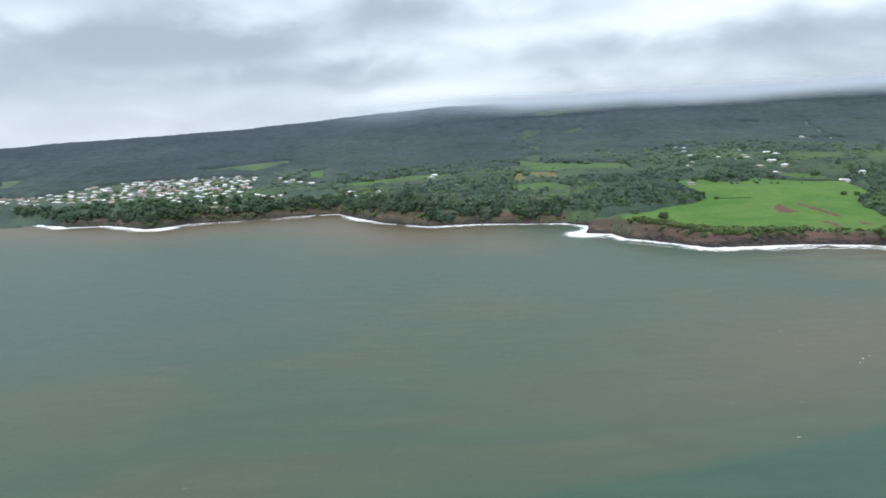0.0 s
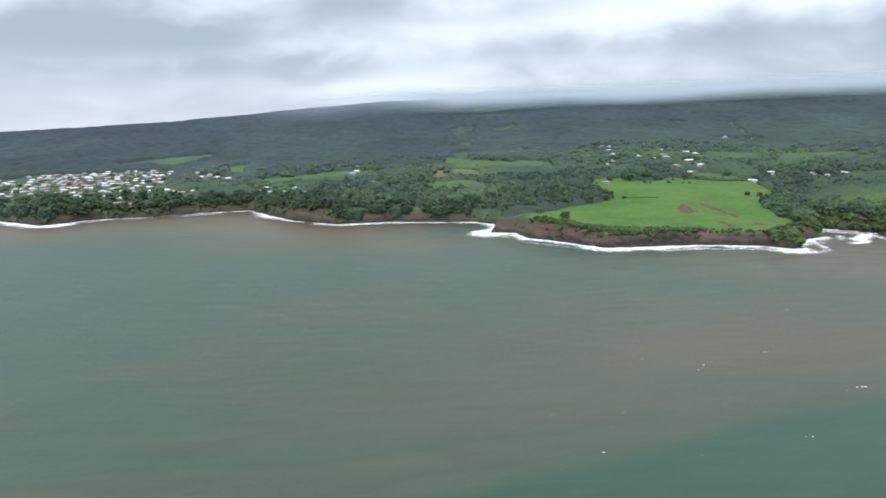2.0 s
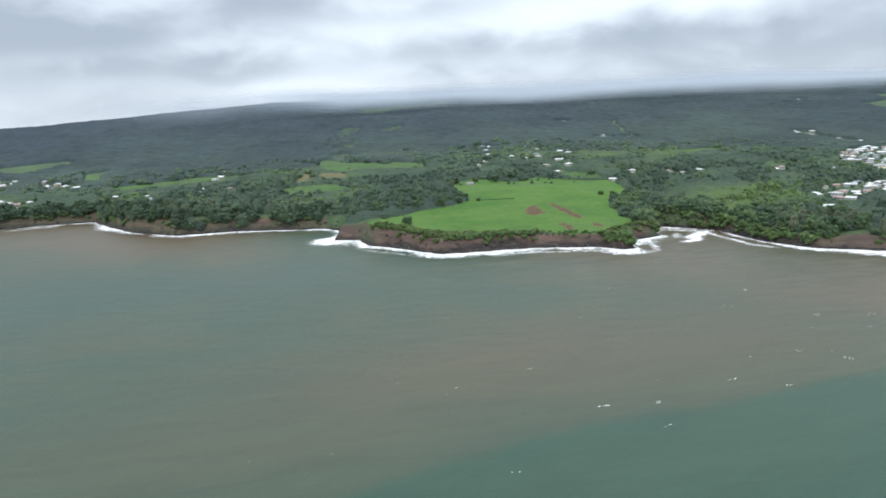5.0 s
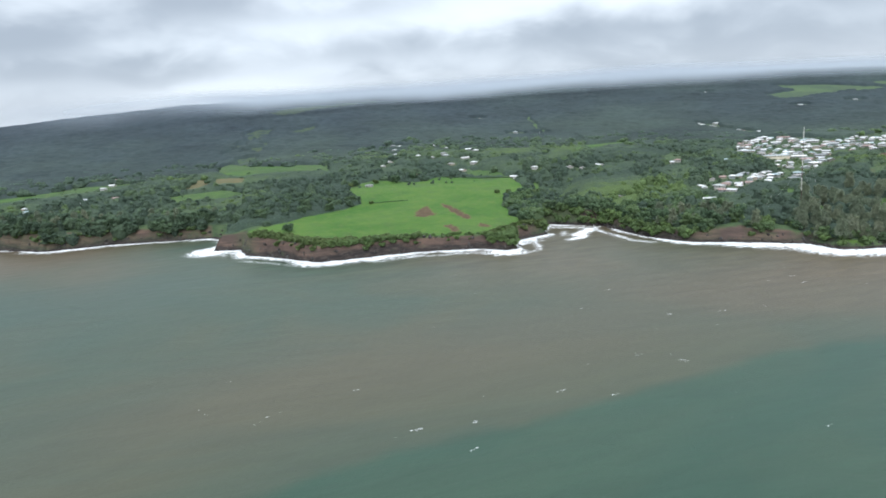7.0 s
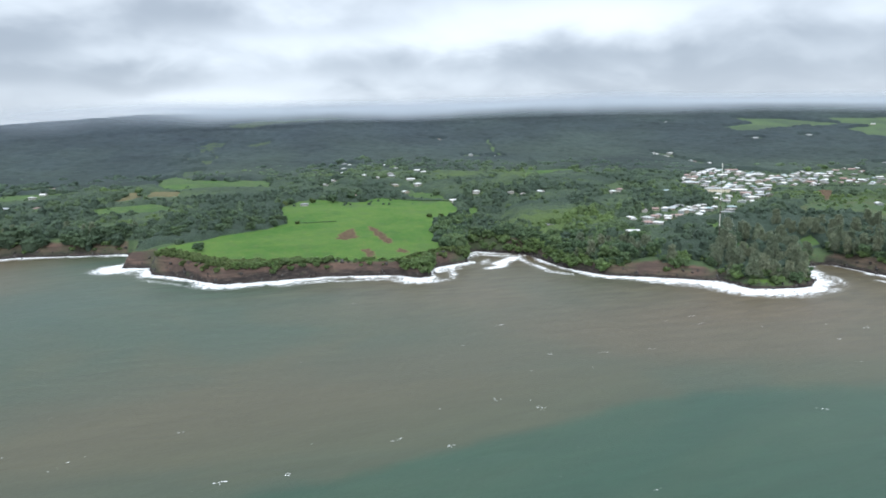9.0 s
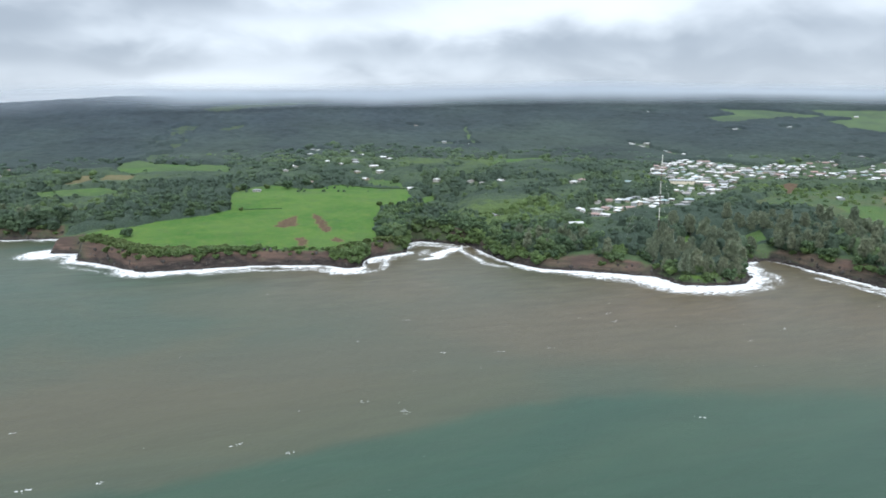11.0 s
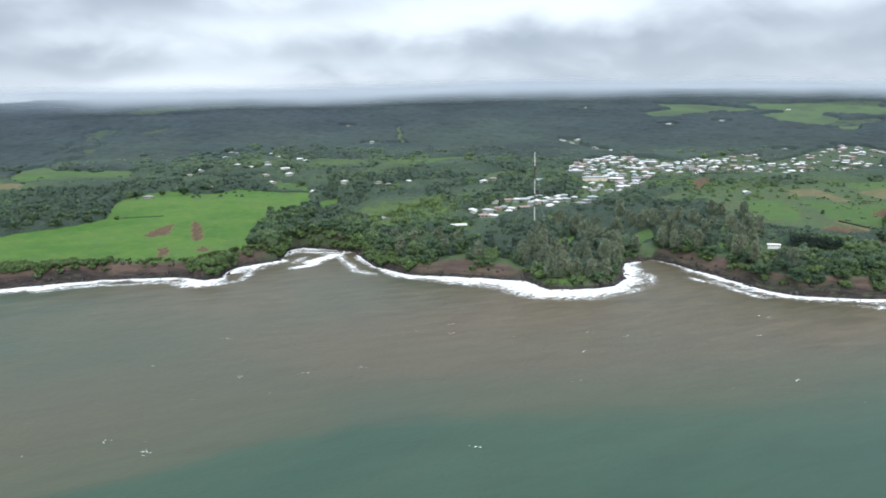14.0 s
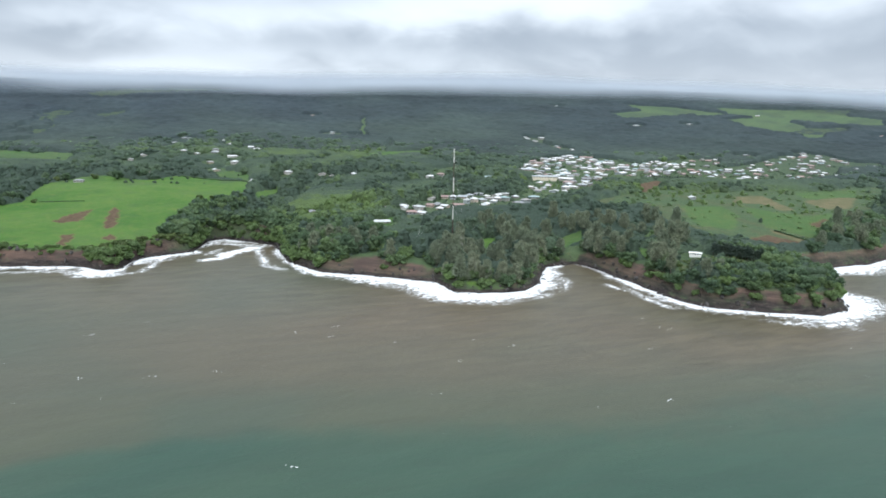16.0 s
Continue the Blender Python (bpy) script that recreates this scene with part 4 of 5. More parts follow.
def woods():
    """The woodland behind the shore and up the slope, as one mass of crowns."""
    rng = np.random.default_rng(11)
    near = [canopy_crown(rng, 8.2, 11.0, 10, 14, 1.5) for _ in range(5)] + [canopy_crown(rng, 6.2, 8.0, 8, 12, 1.3) for _ in range(3)] + [canopy_crown(rng, 5.4, 15.0, 11, 16, 1.5) for _ in range(3)]
    mid = [canopy_crown(rng, 11.0, 7.5, 5, 6, 2.0, 1) for _ in range(8)]
    far = [canopy_crown(rng, 17.0, 6.0, 4, 2, 2.5, 1) for _ in range(8)]

    def fan(r0, r1, left, right):
        x0 = np.array([(300 + r * math.sin(radians(a)), -500 + r * math.cos(radians(a))) for r, a in
                       [(r0, a) for a in np.linspace(left, right, 24)] + [(r1, a) for a in np.linspace(right, left, 24)]])
        return x0

    groups, upland = [], []
    for kinds, r0, r1, spacing, left, right, scale in ((near, 1050, 1800, 12.8, -36, 49, 1.0), (mid, 1800, 2600, 19.5, -36, 52, 1.05), (far, 2600, 2700, 27.0, -36, 55, 0.9)):
        def allowed(x, y):
            d = inland(x, y)
            ok = (d > np.where((x > 240) & (x < 640), 9, np.where(x > 690, 17, 5))) & (~open_ground(x, y) | ((y > 1130) & (rng.random(len(x)) < 0.08) & (cover(x, y, "pasture") + cover(x, y, "meadow") > 0)) | overgrown(x, y) & (rng.random(len(x)) < 0.12))
            turn = np.degrees(np.arctan2(x - 300, y))
            ok &= np.hypot(x - 300, y) < np.interp(turn, RIDGE_TURN, RIDGE_FAR) + 130
            thin = rng.random(len(x))
            grove = layers(x, y, 150, 71, 3)
            keep = 1 - 0.75 * smooth(0.16, 0.45, grove) * smooth(900, 500, d)
            keep = np.where(cover(x, y, "scrub", 6.0) > 0, np.where(d > 1000, 0.25, np.where(x > 1040, 0.22, 0.85)), keep)
            keep = np.where((x > 262) & (x < 600) & (y < 905), 0.0, keep)
            keep = np.where(in_towns(x, y), 0.95, keep)
            keep = keep * (1 - smooth(1950, 2350, np.hypot(x - 300, y + 500)))
            ok &= thin < keep
            ok &= ~((d < 60) & bare_face(x, y)) & ~cleared(x, y)
            return ok
        x, y = scatter(rng, fan(r0, r1, left, right), spacing, allowed)
        z = height(x, y)
        which = rng.integers(0, len(kinds), len(x))
        size = scale * rng.uniform(0.72, 1.3, len(x)) * (1 + 0.22 * layers(x, y, 90, 13, 2))
        size = np.where(in_towns(x, y), size * 0.6, size) * np.maximum(lower_before_views(x, y), np.maximum(np.where(x < 0, 0.85, 0.5) * in_towns(x, y), 0.7 * (cover(x, y, "scrub", 6.0) > 0)))
        size = np.where(overgrown(x, y), rng.uniform(0.3, 0.6, len(x)), size)
        scrubby = cover(x, y, "scrub", 6.0) > 0
        size = np.where((cover(x, y, "scrub", 6.0) > 0) & (inland(x, y) < 1000), size * 0.5, size)
        tint = np.clip(canopy_tint(x, y) + rng.normal(0, 0.24, len(x)) * smooth(3200, 1400, np.hypot(x, y)) + 0.42 * scrubby + 0.45 * overgrown(x, y), 0, 1)
        # how much distance haze each crown has painted into its leaves
        rise = haze_share(x, y)
        for k, (v, f, soft) in enumerate(kinds):
            pick = np.nonzero(which == k)[0]
            if not len(pick):
                continue
            turn = rng.uniform(0, math.tau, len(pick))
            c, s = np.cos(turn)[:, None], np.sin(turn)[:, None]
            long = rng.uniform(0.9, 1.5, (len(pick), 1))
            px = (v[None, :, 0] * long * c - v[None, :, 1] * s) * size[pick, None] + x[pick, None]
            py = (v[None, :, 0] * long * s + v[None, :, 1] * c) * size[pick, None] + y[pick, None]
            pz = v[None, :, 2] * size[pick, None] * rng.uniform(0.85, 1.2, (len(pick), 1)) + z[pick, None] - 0.4
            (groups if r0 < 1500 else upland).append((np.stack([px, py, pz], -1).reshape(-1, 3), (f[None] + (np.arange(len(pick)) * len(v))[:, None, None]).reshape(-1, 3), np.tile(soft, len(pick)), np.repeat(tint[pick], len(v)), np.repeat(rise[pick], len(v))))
    for name, label, some in (("woodland", "dense green tropical woodland behind the shore", groups), ("upland_forest", "forest covering the upper slope, distance haze put into its blue-green colour", upland)):
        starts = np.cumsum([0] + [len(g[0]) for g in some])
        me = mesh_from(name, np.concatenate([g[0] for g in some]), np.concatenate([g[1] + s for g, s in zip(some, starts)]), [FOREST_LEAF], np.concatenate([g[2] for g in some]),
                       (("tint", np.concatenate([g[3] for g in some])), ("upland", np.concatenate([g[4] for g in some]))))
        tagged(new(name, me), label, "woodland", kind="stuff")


def domes(x, y, size, seed):
    """Rounded tops about size metres apart, 0 to 1."""
    u, v = x / size, y / size
    iu, iv = np.floor(u), np.floor(v)
    best = np.zeros(np.shape(x))
    for du in (-1, 0, 1):
        for dv in (-1, 0, 1):
            cu, cv = iu + du, iv + dv
            q = (u - cu - 0.1 - 0.8 * lattice(cu, cv, seed)) ** 2 + (v - cv - 0.1 - 0.8 * lattice(cu, cv, seed + 1)) ** 2
            q = q / (0.55 + 0.4 * lattice(cu, cv, seed + 2)) ** 2
            best = np.maximum(best, np.sqrt(np.maximum(0, 1 - q)) * (0.55 + 0.45 * lattice(cu, cv, seed + 3)))
    return best


def understory():
    """Ferns, shrubs and young trees that fill the woods between the crowns: one uneven sheet of leaves."""
    rings, r = [], 1050.0
    while r < 2010:
        rings.append(r)
        r += 3.4 * max(1.0, r / 1500.0) ** 2
    a, b = np.meshgrid(np.radians(np.linspace(-37, 50, 620)), np.array(rings))
    x, y = 300 + b * np.sin(a), -500 + b * np.cos(a)
    d = inland(x, y)
    clear = np.maximum(np.maximum(cover(x, y, "pasture"), cover(x, y, "meadow")), np.maximum(cover(x, y, "straw"), cover(x, y, "soil", 1.0)))
    clear = np.maximum(clear, in_towns(x, y) | bare_face(x, y) | cleared(x, y) | ((x > 262) & (x < 610) & (y < 920)) | ((x > 1040) & (cover(x, y, "scrub", 6.0) > 0)))
    for hx, hy, r in HOUSES_AT:
        clear = np.maximum(clear, (x - hx) ** 2 + (y - hy) ** 2 < (r + 4) ** 2)
    closed = (1 - clear) * smooth(7, 20, d)
    sides = np.pad(closed, 1, mode="edge")
    closed = np.minimum(closed, 0.25 * (sides[:-2, 1:-1] + sides[2:, 1:-1] + sides[1:-1, :-2] + sides[1:-1, 2:]))
    low = lower_before_views(x.ravel(), y.ravel()).reshape(x.shape)
    grow_up = (3.0 + 5.5 * domes(x, y, 13.0, 301) + 1.2 * layers(x, y, 8, 66, 2) + 1.5 * layers(x, y, 60, 67, 2)) * (0.35 + 0.65 * low)
    z = height(x, y, d) - 1.0 + closed * (1.0 + grow_up)
    index = np.arange(a.size).reshape(a.shape)
    quads = np.stack([index[:-1, :-1], index[:-1, 1:], index[1:, 1:], index[1:, :-1]], -1).reshape(-1, 4)[:, ::-1]
    quads = quads[(closed.ravel()[quads] > 0.02).any(1)]
    used = np.unique(quads)
    remap = np.full(a.size, -1)
    remap[used] = np.arange(len(used))
    tint = np.clip(canopy_tint(x, y) - 0.05 + 0.3 * (cover(x, y, "scrub", 6.0) > 0) + 0.3 * layers(x, y, 9, 68, 2), 0, 1)
    me = mesh_from("understory", np.stack([x.ravel(), y.ravel(), z.ravel()], -1)[used], remap[quads], [FOREST_LEAF], True, (("tint", tint.ravel()[used]), ("upland", haze_share(x, y).ravel()[used])))
    tagged(new("understory", me), "tangled green undergrowth filling the woods", "undergrowth", kind="stuff")


def upland_canopy():
    """The forest roof of the upper slope, one lumpy sheet that comes down to the ground round clearings."""
    rings, r = [], 1930.0
    while r < 4800:
        rings.append(r)
        r += 6.0 * (r / 1930.0) ** 1.25
    a, b = np.meshgrid(np.radians(np.linspace(-37, 58, 840)), np.array(rings))
    x, y = 300 + b * np.sin(a), -500 + b * np.cos(a)
    closed = smooth(1930, 2080, b) * (1 - np.maximum(np.maximum(cover(x, y, "pasture"), 0.6 * cover(x, y, "scrub", 16.0)), np.maximum(0.7 * cover(x, y, "meadow"), cover(x, y, "straw"))))
    closed = closed * ~in_towns(x, y)
    for hx, hy, r in LONE_AT:
        closed = closed * ((x - hx) ** 2 + (y - hy) ** 2 > 28.0**2)
    lumps = 5.5 * domes(x, y, 21.0, 401) - 3.0 + 2.0 * layers(x, y, 26, 44, 2) + 3.0 * layers(x, y, 130, 45, 2)
    z = height(x, y) - 5 + closed * (11.5 + lumps)
    index = np.arange(a.size).reshape(a.shape)
    quads = np.stack([index[:-1, :-1], index[:-1, 1:], index[1:, 1:], index[1:, :-1]], -1).reshape(-1, 4)[:, ::-1]
    quads = quads[(closed.ravel()[quads] > 0.02).any(1)]
    used = np.unique(quads)
    remap = np.full(a.size, -1)
    remap[used] = np.arange(len(used))
    me = mesh_from("forest_canopy", np.stack([x.ravel(), y.ravel(), z.ravel()], -1)[used], remap[quads], [CANOPY], True, (("tint", np.clip(canopy_tint(x, y).ravel()[used], 0, 1)), ("upland", haze_share(x, y).ravel()[used])))
    tagged(new("forest_canopy", me), "closed forest canopy on the upper slope, blue-green with haze put into its colour", "forest", kind="stuff")


# ---- houses ----
def gable_roof(bm, w, l, h, rise, over=1.0):
    x, y = w / 2 + over, l / 2 + over
    low = h - 0.25
    for dz, flip in ((0.0, False), (-0.22, True)):
        v = [bm.verts.new(c) for c in ((-x, -y, low + dz), (x, -y, low + dz), (x, y, low + dz), (-x, y, low + dz), (0, -y, h + rise + dz), (0, y, h + rise + dz))]
        for f in ((0, 4, 5, 3), (4, 1, 2, 5)):
            bm.faces.new([v[k] for k in (f if not flip else f[::-1])])
    vs = bm.verts[:]
    for a, b in ((0, 4), (4, 1), (1, 2), (2, 5), (5, 3), (3, 0)):
        bm.faces.new((vs[a], vs[a + 6], vs[b + 6], vs[b]))


def hip_roof(bm, w, l, h, rise, over=1.1):
    x, y = w / 2 + over, l / 2 + over
    ridge = max(l / 2 - w / 2, 0.6)
    low = h - 0.2
    v = [bm.verts.new(c) for c in ((-x, -y, low), (x, -y, low), (x, y, low), (-x, y, low), (0, -ridge, h + rise), (0, ridge, h + rise))]
    for f in ((0, 1, 4), (1, 2, 5, 4), (2, 3, 5), (3, 0, 4, 5)):
        bm.faces.new([v[k] for k in f])
    u = [bm.verts.new((p.co.x, p.co.y, low - 0.22)) for p in v[:4]]
    for k in range(4):
        bm.faces.new((v[k], u[k], u[(k + 1) % 4], v[(k + 1) % 4]))
    bm.faces.new(u[::-1])


def house(name, label, w, l, h, rise, hip, roof_mat, wall_mat, windows, group, wing=0.0):
    """A house on low foundations: walls, roof, and where it can be made out its door and windows."""
    root = tagged(new(name), label, "house", group)
    bm = bmesh.new()
    box(bm, -w / 2, w / 2, -l / 2, l / 2, -3.0, h)
    if not hip:
        for y in (-l / 2, l / 2):
            v = [bm.verts.new(c) for c in ((-w / 2, y, h), (w / 2, y, h), (0, y, h + rise - 0.4))]
            bm.faces.new(v if y < 0 else v[::-1])
    part("wall", bm, wall_mat, root)
    bm = bmesh.new()
    (hip_roof if hip else gable_roof)(bm, w, l, h, rise)
    roof = part("roof", bm, roof_mat, root)
    if wing:
        bm = bmesh.new()
        box(bm, w / 2, w / 2 + wing, -l / 4, l / 4, -3.0, h - 0.5)
        part("porch_wall", bm, wall_mat, root)
        bm = bmesh.new()
        v = [bm.verts.new(c) for c in ((w / 2 - 0.2, -l / 4 - 0.5, h + 0.1), (w / 2 + wing + 0.6, -l / 4 - 0.5, h - 0.6), (w / 2 + wing + 0.6, l / 4 + 0.5, h - 0.6), (w / 2 - 0.2, l / 4 + 0.5, h + 0.1))]
        bm.faces.new(v)
        bmesh.ops.solidify(bm, geom=bm.faces[:], thickness=0.2)
        part("porch_roof", bm, roof_mat, root)
    if windows:
        for side in (-1, 1):
            for k in range(windows):
                y = (k + 0.5) / windows * l - l / 2
                bm = bmesh.new()
                x = side * w / 2
                box(bm, min(x, x + side * 0.06), max(x, x + side * 0.06), y - 0.8, y + 0.8, h - 2.1, h - 0.8)
                part("window", bm, GLASS_DARK, root)
        bm = bmesh.new()
        y = -l / 2
        box(bm, -0.5, 0.5, y - 0.06, y, 0.1, 2.15)
        part("door", bm, DOOR_PAINT, root)
    return root


def place_copy(master, x, y, turn):
    z = min(stand(x + a, y + b) for a, b in ((0, 0), (5, 0), (-5, 0), (0, 5), (0, -5)))
    return copy_thing(master, pose(x, y, z + 0.5, 0, 0, turn))


def remove_master(root):
    for o in (*root.children_recursive, root):
        bpy.data.objects.remove(o)


def town(key, rng, spacing, share, masters, street, turn, most=400, far_list=None):
    """Houses along the streets of a town, on lots of about spacing metres."""
    corners = TOWNS[key]
    mid = corners.mean(0)
    c, s = math.cos(radians(street)), math.sin(radians(street))
    reach = np.max(np.hypot(*(corners - mid).T)) + 20
    made = 0
    for a in np.arange(-reach, reach, spacing):
        for b in np.arange(-reach, reach, spacing * 1.15):
            u, v = a + rng.uniform(-0.34, 0.34) * spacing, b + rng.uniform(-0.3, 0.3) * spacing
            x, y = mid[0] + u * c - v * s, mid[1] + u * s + v * c
            if not inside(corners, np.array([x]), np.array([y]))[0] or rng.random() > share or made >= most:
                continue
            if soft_noise(np.array([x]), np.array([y]), 55, 12)[0] < -0.62:
                continue
            if any((x - hx) ** 2 + (y - hy) ** 2 < (r + 3) ** 2 for hx, hy, r in HOUSES_AT):
                continue
            where = (masters[int(rng.integers(len(masters)))], x, y, street + 90 * int(rng.integers(2)) + rng.normal(0, 18) + turn)
            if far_list is None:
                size = rng.uniform(0.66, 1.08)
                place_copy(*where).scale = (size, size * rng.uniform(0.85, 1.15), rng.uniform(0.85, 1.1))
            else:
                far_list.append(where)
            HOUSES_AT.append((x, y, 8.0))
            made += 1


def far_houses(label, places):
    """The houses of a far quarter, as one mass."""
    verts, faces, mats, count = [], [], [], 0
    for master, x, y, turn in places:
        z = min(stand(x + a, y + b) for a, b in ((0, 0), (5, 0), (-5, 0), (0, 5), (0, -5)))
        m = pose(x, y, z + 0.5, 0, 0, turn) @ Matrix.Diagonal((0.68 + 0.36 * (x * 7.31 % 1), 0.68 + 0.36 * (y * 5.17 % 1), 0.9, 1))
        for child in master.children:
            kind = child.name.split(".")[0]
            k = 0 if "roof" in kind else 1 if "wall" in kind else 2
            verts += [tuple(m @ p.co) for p in child.data.vertices]
            for p in child.data.polygons:
                faces.append([count + i for i in p.vertices])
                mats.append(k)
            count += len(child.data.vertices)
    me = bpy.data.meshes.new("far_houses")
    me.from_pydata(verts, [], faces)
    for m in (FAR_ROOF, WALL_PAINT, GLASS_DARK):
        me.materials.append(m)
    me.polygons.foreach_set("material_index", mats)
    me.update()
    tagged(new("far_houses", me), label, "houses", kind="stuff")


LONE_HOUSES = [(678, 1704), (760, 1534), (720, 1431), (795, 1477), (700, 1325), (753, 1137), (1034, 1746), (590, 1396), (756, 1604), (569, 1361), (654, 1589), (638, 1510), (687, 1672), (615, 1437), (661, 1424), (682, 1396), (716, 1406), (742, 1359), (740, 1304), (704, 1270), (802, 1451), (602, 1252), (744, 1115), (1023, 1718), (1058, 2075), (1088, 1707), (811, 1178), (857, 1126), (864, 1095), (907, 1111), (1017, 1054), (777, 849), (858, 809), (824, 725), (47, 1466), (56, 1520), (88, 1299), (34, 1344), (46, 1266), (53, 1614), (500, 1179), (1328, 795), (1043, 1071), (1117, 1039)]
FAR_HOUSES = [(1888, 2030), (1918, 1651), (2073, 1599), (2399, 1648), (2392, 1232), (2000, 1045), (2006, 1157), (2022, 1126), (2012, 1082), (1947, 1139), (1862, 1190)]

def settlements():
    rng = np.random.default_rng(5)
    group = "houses of the coastal town"
    white = house("house", "single-storey house with a pale iron hip roof among trees", 9.0, 12.5, 2.7, 1.6, True, ROOF, WALL_PAINT, 3, group)
    long = house("house", "long low house with a painted gable roof", 8.0, 16.0, 2.6, 1.4, False, ROOF, WALL_PAINT, 3, group)
    tall = house("house", "two-storey house with a pale hip roof", 9.0, 11.5, 4.6, 1.7, True, ROOF, WALL_PAINT, 3, group)
    porch = house("house", "house with a gable roof and a lean-to porch", 8.4, 12.0, 2.7, 1.5, False, ROOF, WALL_PAINT, 3, group, 3.2)
    red = house("house", "house with a faded red roof in the town", 8.6, 13.5, 2.8, 1.7, False, TILE_ROOF, WALL_PAINT, 3, group)
    hall = house("town_building", "broad white-roofed town building on the main street", 13, 24, 4.2, 1.6, False, ROOF, WALL_PAINT, 6, group)
    # the cream block in the middle of the town, and other buildings that stand alone
    block = house("commercial_building", "large cream commercial building with a low pale roof", 17, 42, 6.5, 1.4, True, ROOF, CREAM, 9, "")
    place_copy(block, 1210, 1012, 62)
    HOUSES_AT.append((1210, 1012, 25.0))
    HOUSES_AT.append((1194, 1004, 16.0))
    villa = house("villa", "white two-storey house with dark windows on the headland", 8.0, 14.5, 5.2, 0.9, True, WHITE_WALL, WHITE_WALL, 5, "")
    place_copy(villa, 1054, 503, 45).scale = (0.70, 0.72, 0.74)
    HOUSES_AT.append((1054, 503, 13.0))
    LONE_AT.append((1054, 503, 13.0))
    school = house("long_shed", "long white-roofed shed beside the road", 10, 60, 3.6, 1.6, False, ROOF, WALL_PAINT, 0, "")
    for x, y, turn in ((1955, 976, -78), (-355, 1254, 62), (1558, 1641, 40)):
        place_copy(school, x, y, turn)
        HOUSES_AT.append((x, y, 30.0))
    for k, (x, y) in enumerate(LONE_HOUSES + FAR_HOUSES):
        ob = place_copy((white, long, tall, porch)[k % 4], x, y, float(rng.uniform(0, 180)))
        ob.scale = (1.0, 1.0, 1.0)
        HOUSES_AT.append((x, y, 15.0))
        LONE_AT.append((x, y, 15.0))
    mixed = [white, white, long, tall, porch, white]
    western, eastern = [], []
    town("low", rng, 20.0, 0.84, mixed[:6], 38, 0)
    town("main", rng, 18.5, 0.60, mixed + [hall, white, long], 38, 0)
    town("upper", rng, 30, 0.75, [long, hall, white], 70, 0)
    town("west_fields", rng, 30, 0.6, [long, hall], -28, 0)
    town("west_cliff", rng, 27, 0.7, [white, long, porch], -30, 0)
    town("east", rng, 20, 0.50, [white, long, red, porch, red, long, red], 24, 0, 400, eastern)
    town("west", rng, 20, 0.70, [white, long, porch, red, white], -28, 0, 300, western)
    far_houses("far houses with pale and red roofs at the town's edge", eastern)
    far_houses("far houses with pale roofs among trees above the western shore", western)
    for master in (white, long, tall, porch, red, hall, block, villa, school):
        remove_master(master)


settlements()

woods()
understory()
upland_canopy()


# ---- trees and scrub near the shore, each a thing of its own ----
THICKET = []


def plant(masters, rng, corners, spacing, low, high, keep=1.0, least=4.0, most=1e9, blocked=True, joined=False):
    def allowed(x, y):
        d = inland(x, y)
        ok = (d > least) & (d < most) & ~bare_face(x, y)
        if high > 0 and masters[0].name.startswith(("ironwood", "broadleaf")):
            ok &= ~cleared(x, y)
        if blocked:
            ok &= ~open_ground(x, y)
        return ok & (rng.random(len(x)) < keep)
    x, y = scatter(rng, np.array(corners, float), spacing, allowed)
    z = height(x, y)
    for px, py, pz in zip(x, y, z):
        size = float(rng.uniform(low, high))
        grow(masters[int(rng.integers(len(masters)))], pose(px, py, pz - 0.3, 0, 0, float(rng.uniform(0, 360))), (size, size, size * float(rng.uniform(0.9, 1.12))), joined)


def grow(master, m, scale, joined=False):
    """A tree as a thing of its own, or, far off, as a part of the thicket."""
    if joined:
        THICKET.append((master, m @ Matrix.Diagonal((*scale, 1))))
    else:
        copy_thing(master, m).scale = scale


def thicket():
    verts, faces, tints, soft, count = [], [], [], [], 0
    rng = np.random.default_rng(77)
    for master, m in THICKET:
        me = [c for c in master.children if c.name.startswith("crown")][0].data
        co = np.empty(len(me.vertices) * 3)
        me.vertices.foreach_get("co", co)
        tri = np.empty(len(me.polygons) * 3, np.int32)
        me.polygons.foreach_get("vertices", tri)
        flags = np.empty(len(me.polygons), bool)
        me.polygons.foreach_get("use_smooth", flags)
        turn = np.array(m)
        verts.append(co.reshape(-1, 3) @ turn[:3, :3].T + turn[:3, 3])
        faces.append(tri.reshape(-1, 3) + count)
        soft.append(flags)
        tints.append(np.full(len(me.vertices), rng.uniform(0.8, 1.0) if master.name.startswith("shrub") else rng.uniform(0.1, 0.65)))
        count += len(me.vertices)
    me = mesh_from("shore_thicket", np.concatenate(verts), np.concatenate(faces), [FOREST_LEAF], np.concatenate(soft), (("tint", np.concatenate(tints)),))
    tagged(new("shore_thicket", me), "thick growth of trees and shrubs on the far sea cliffs", "thicket", kind="stuff")


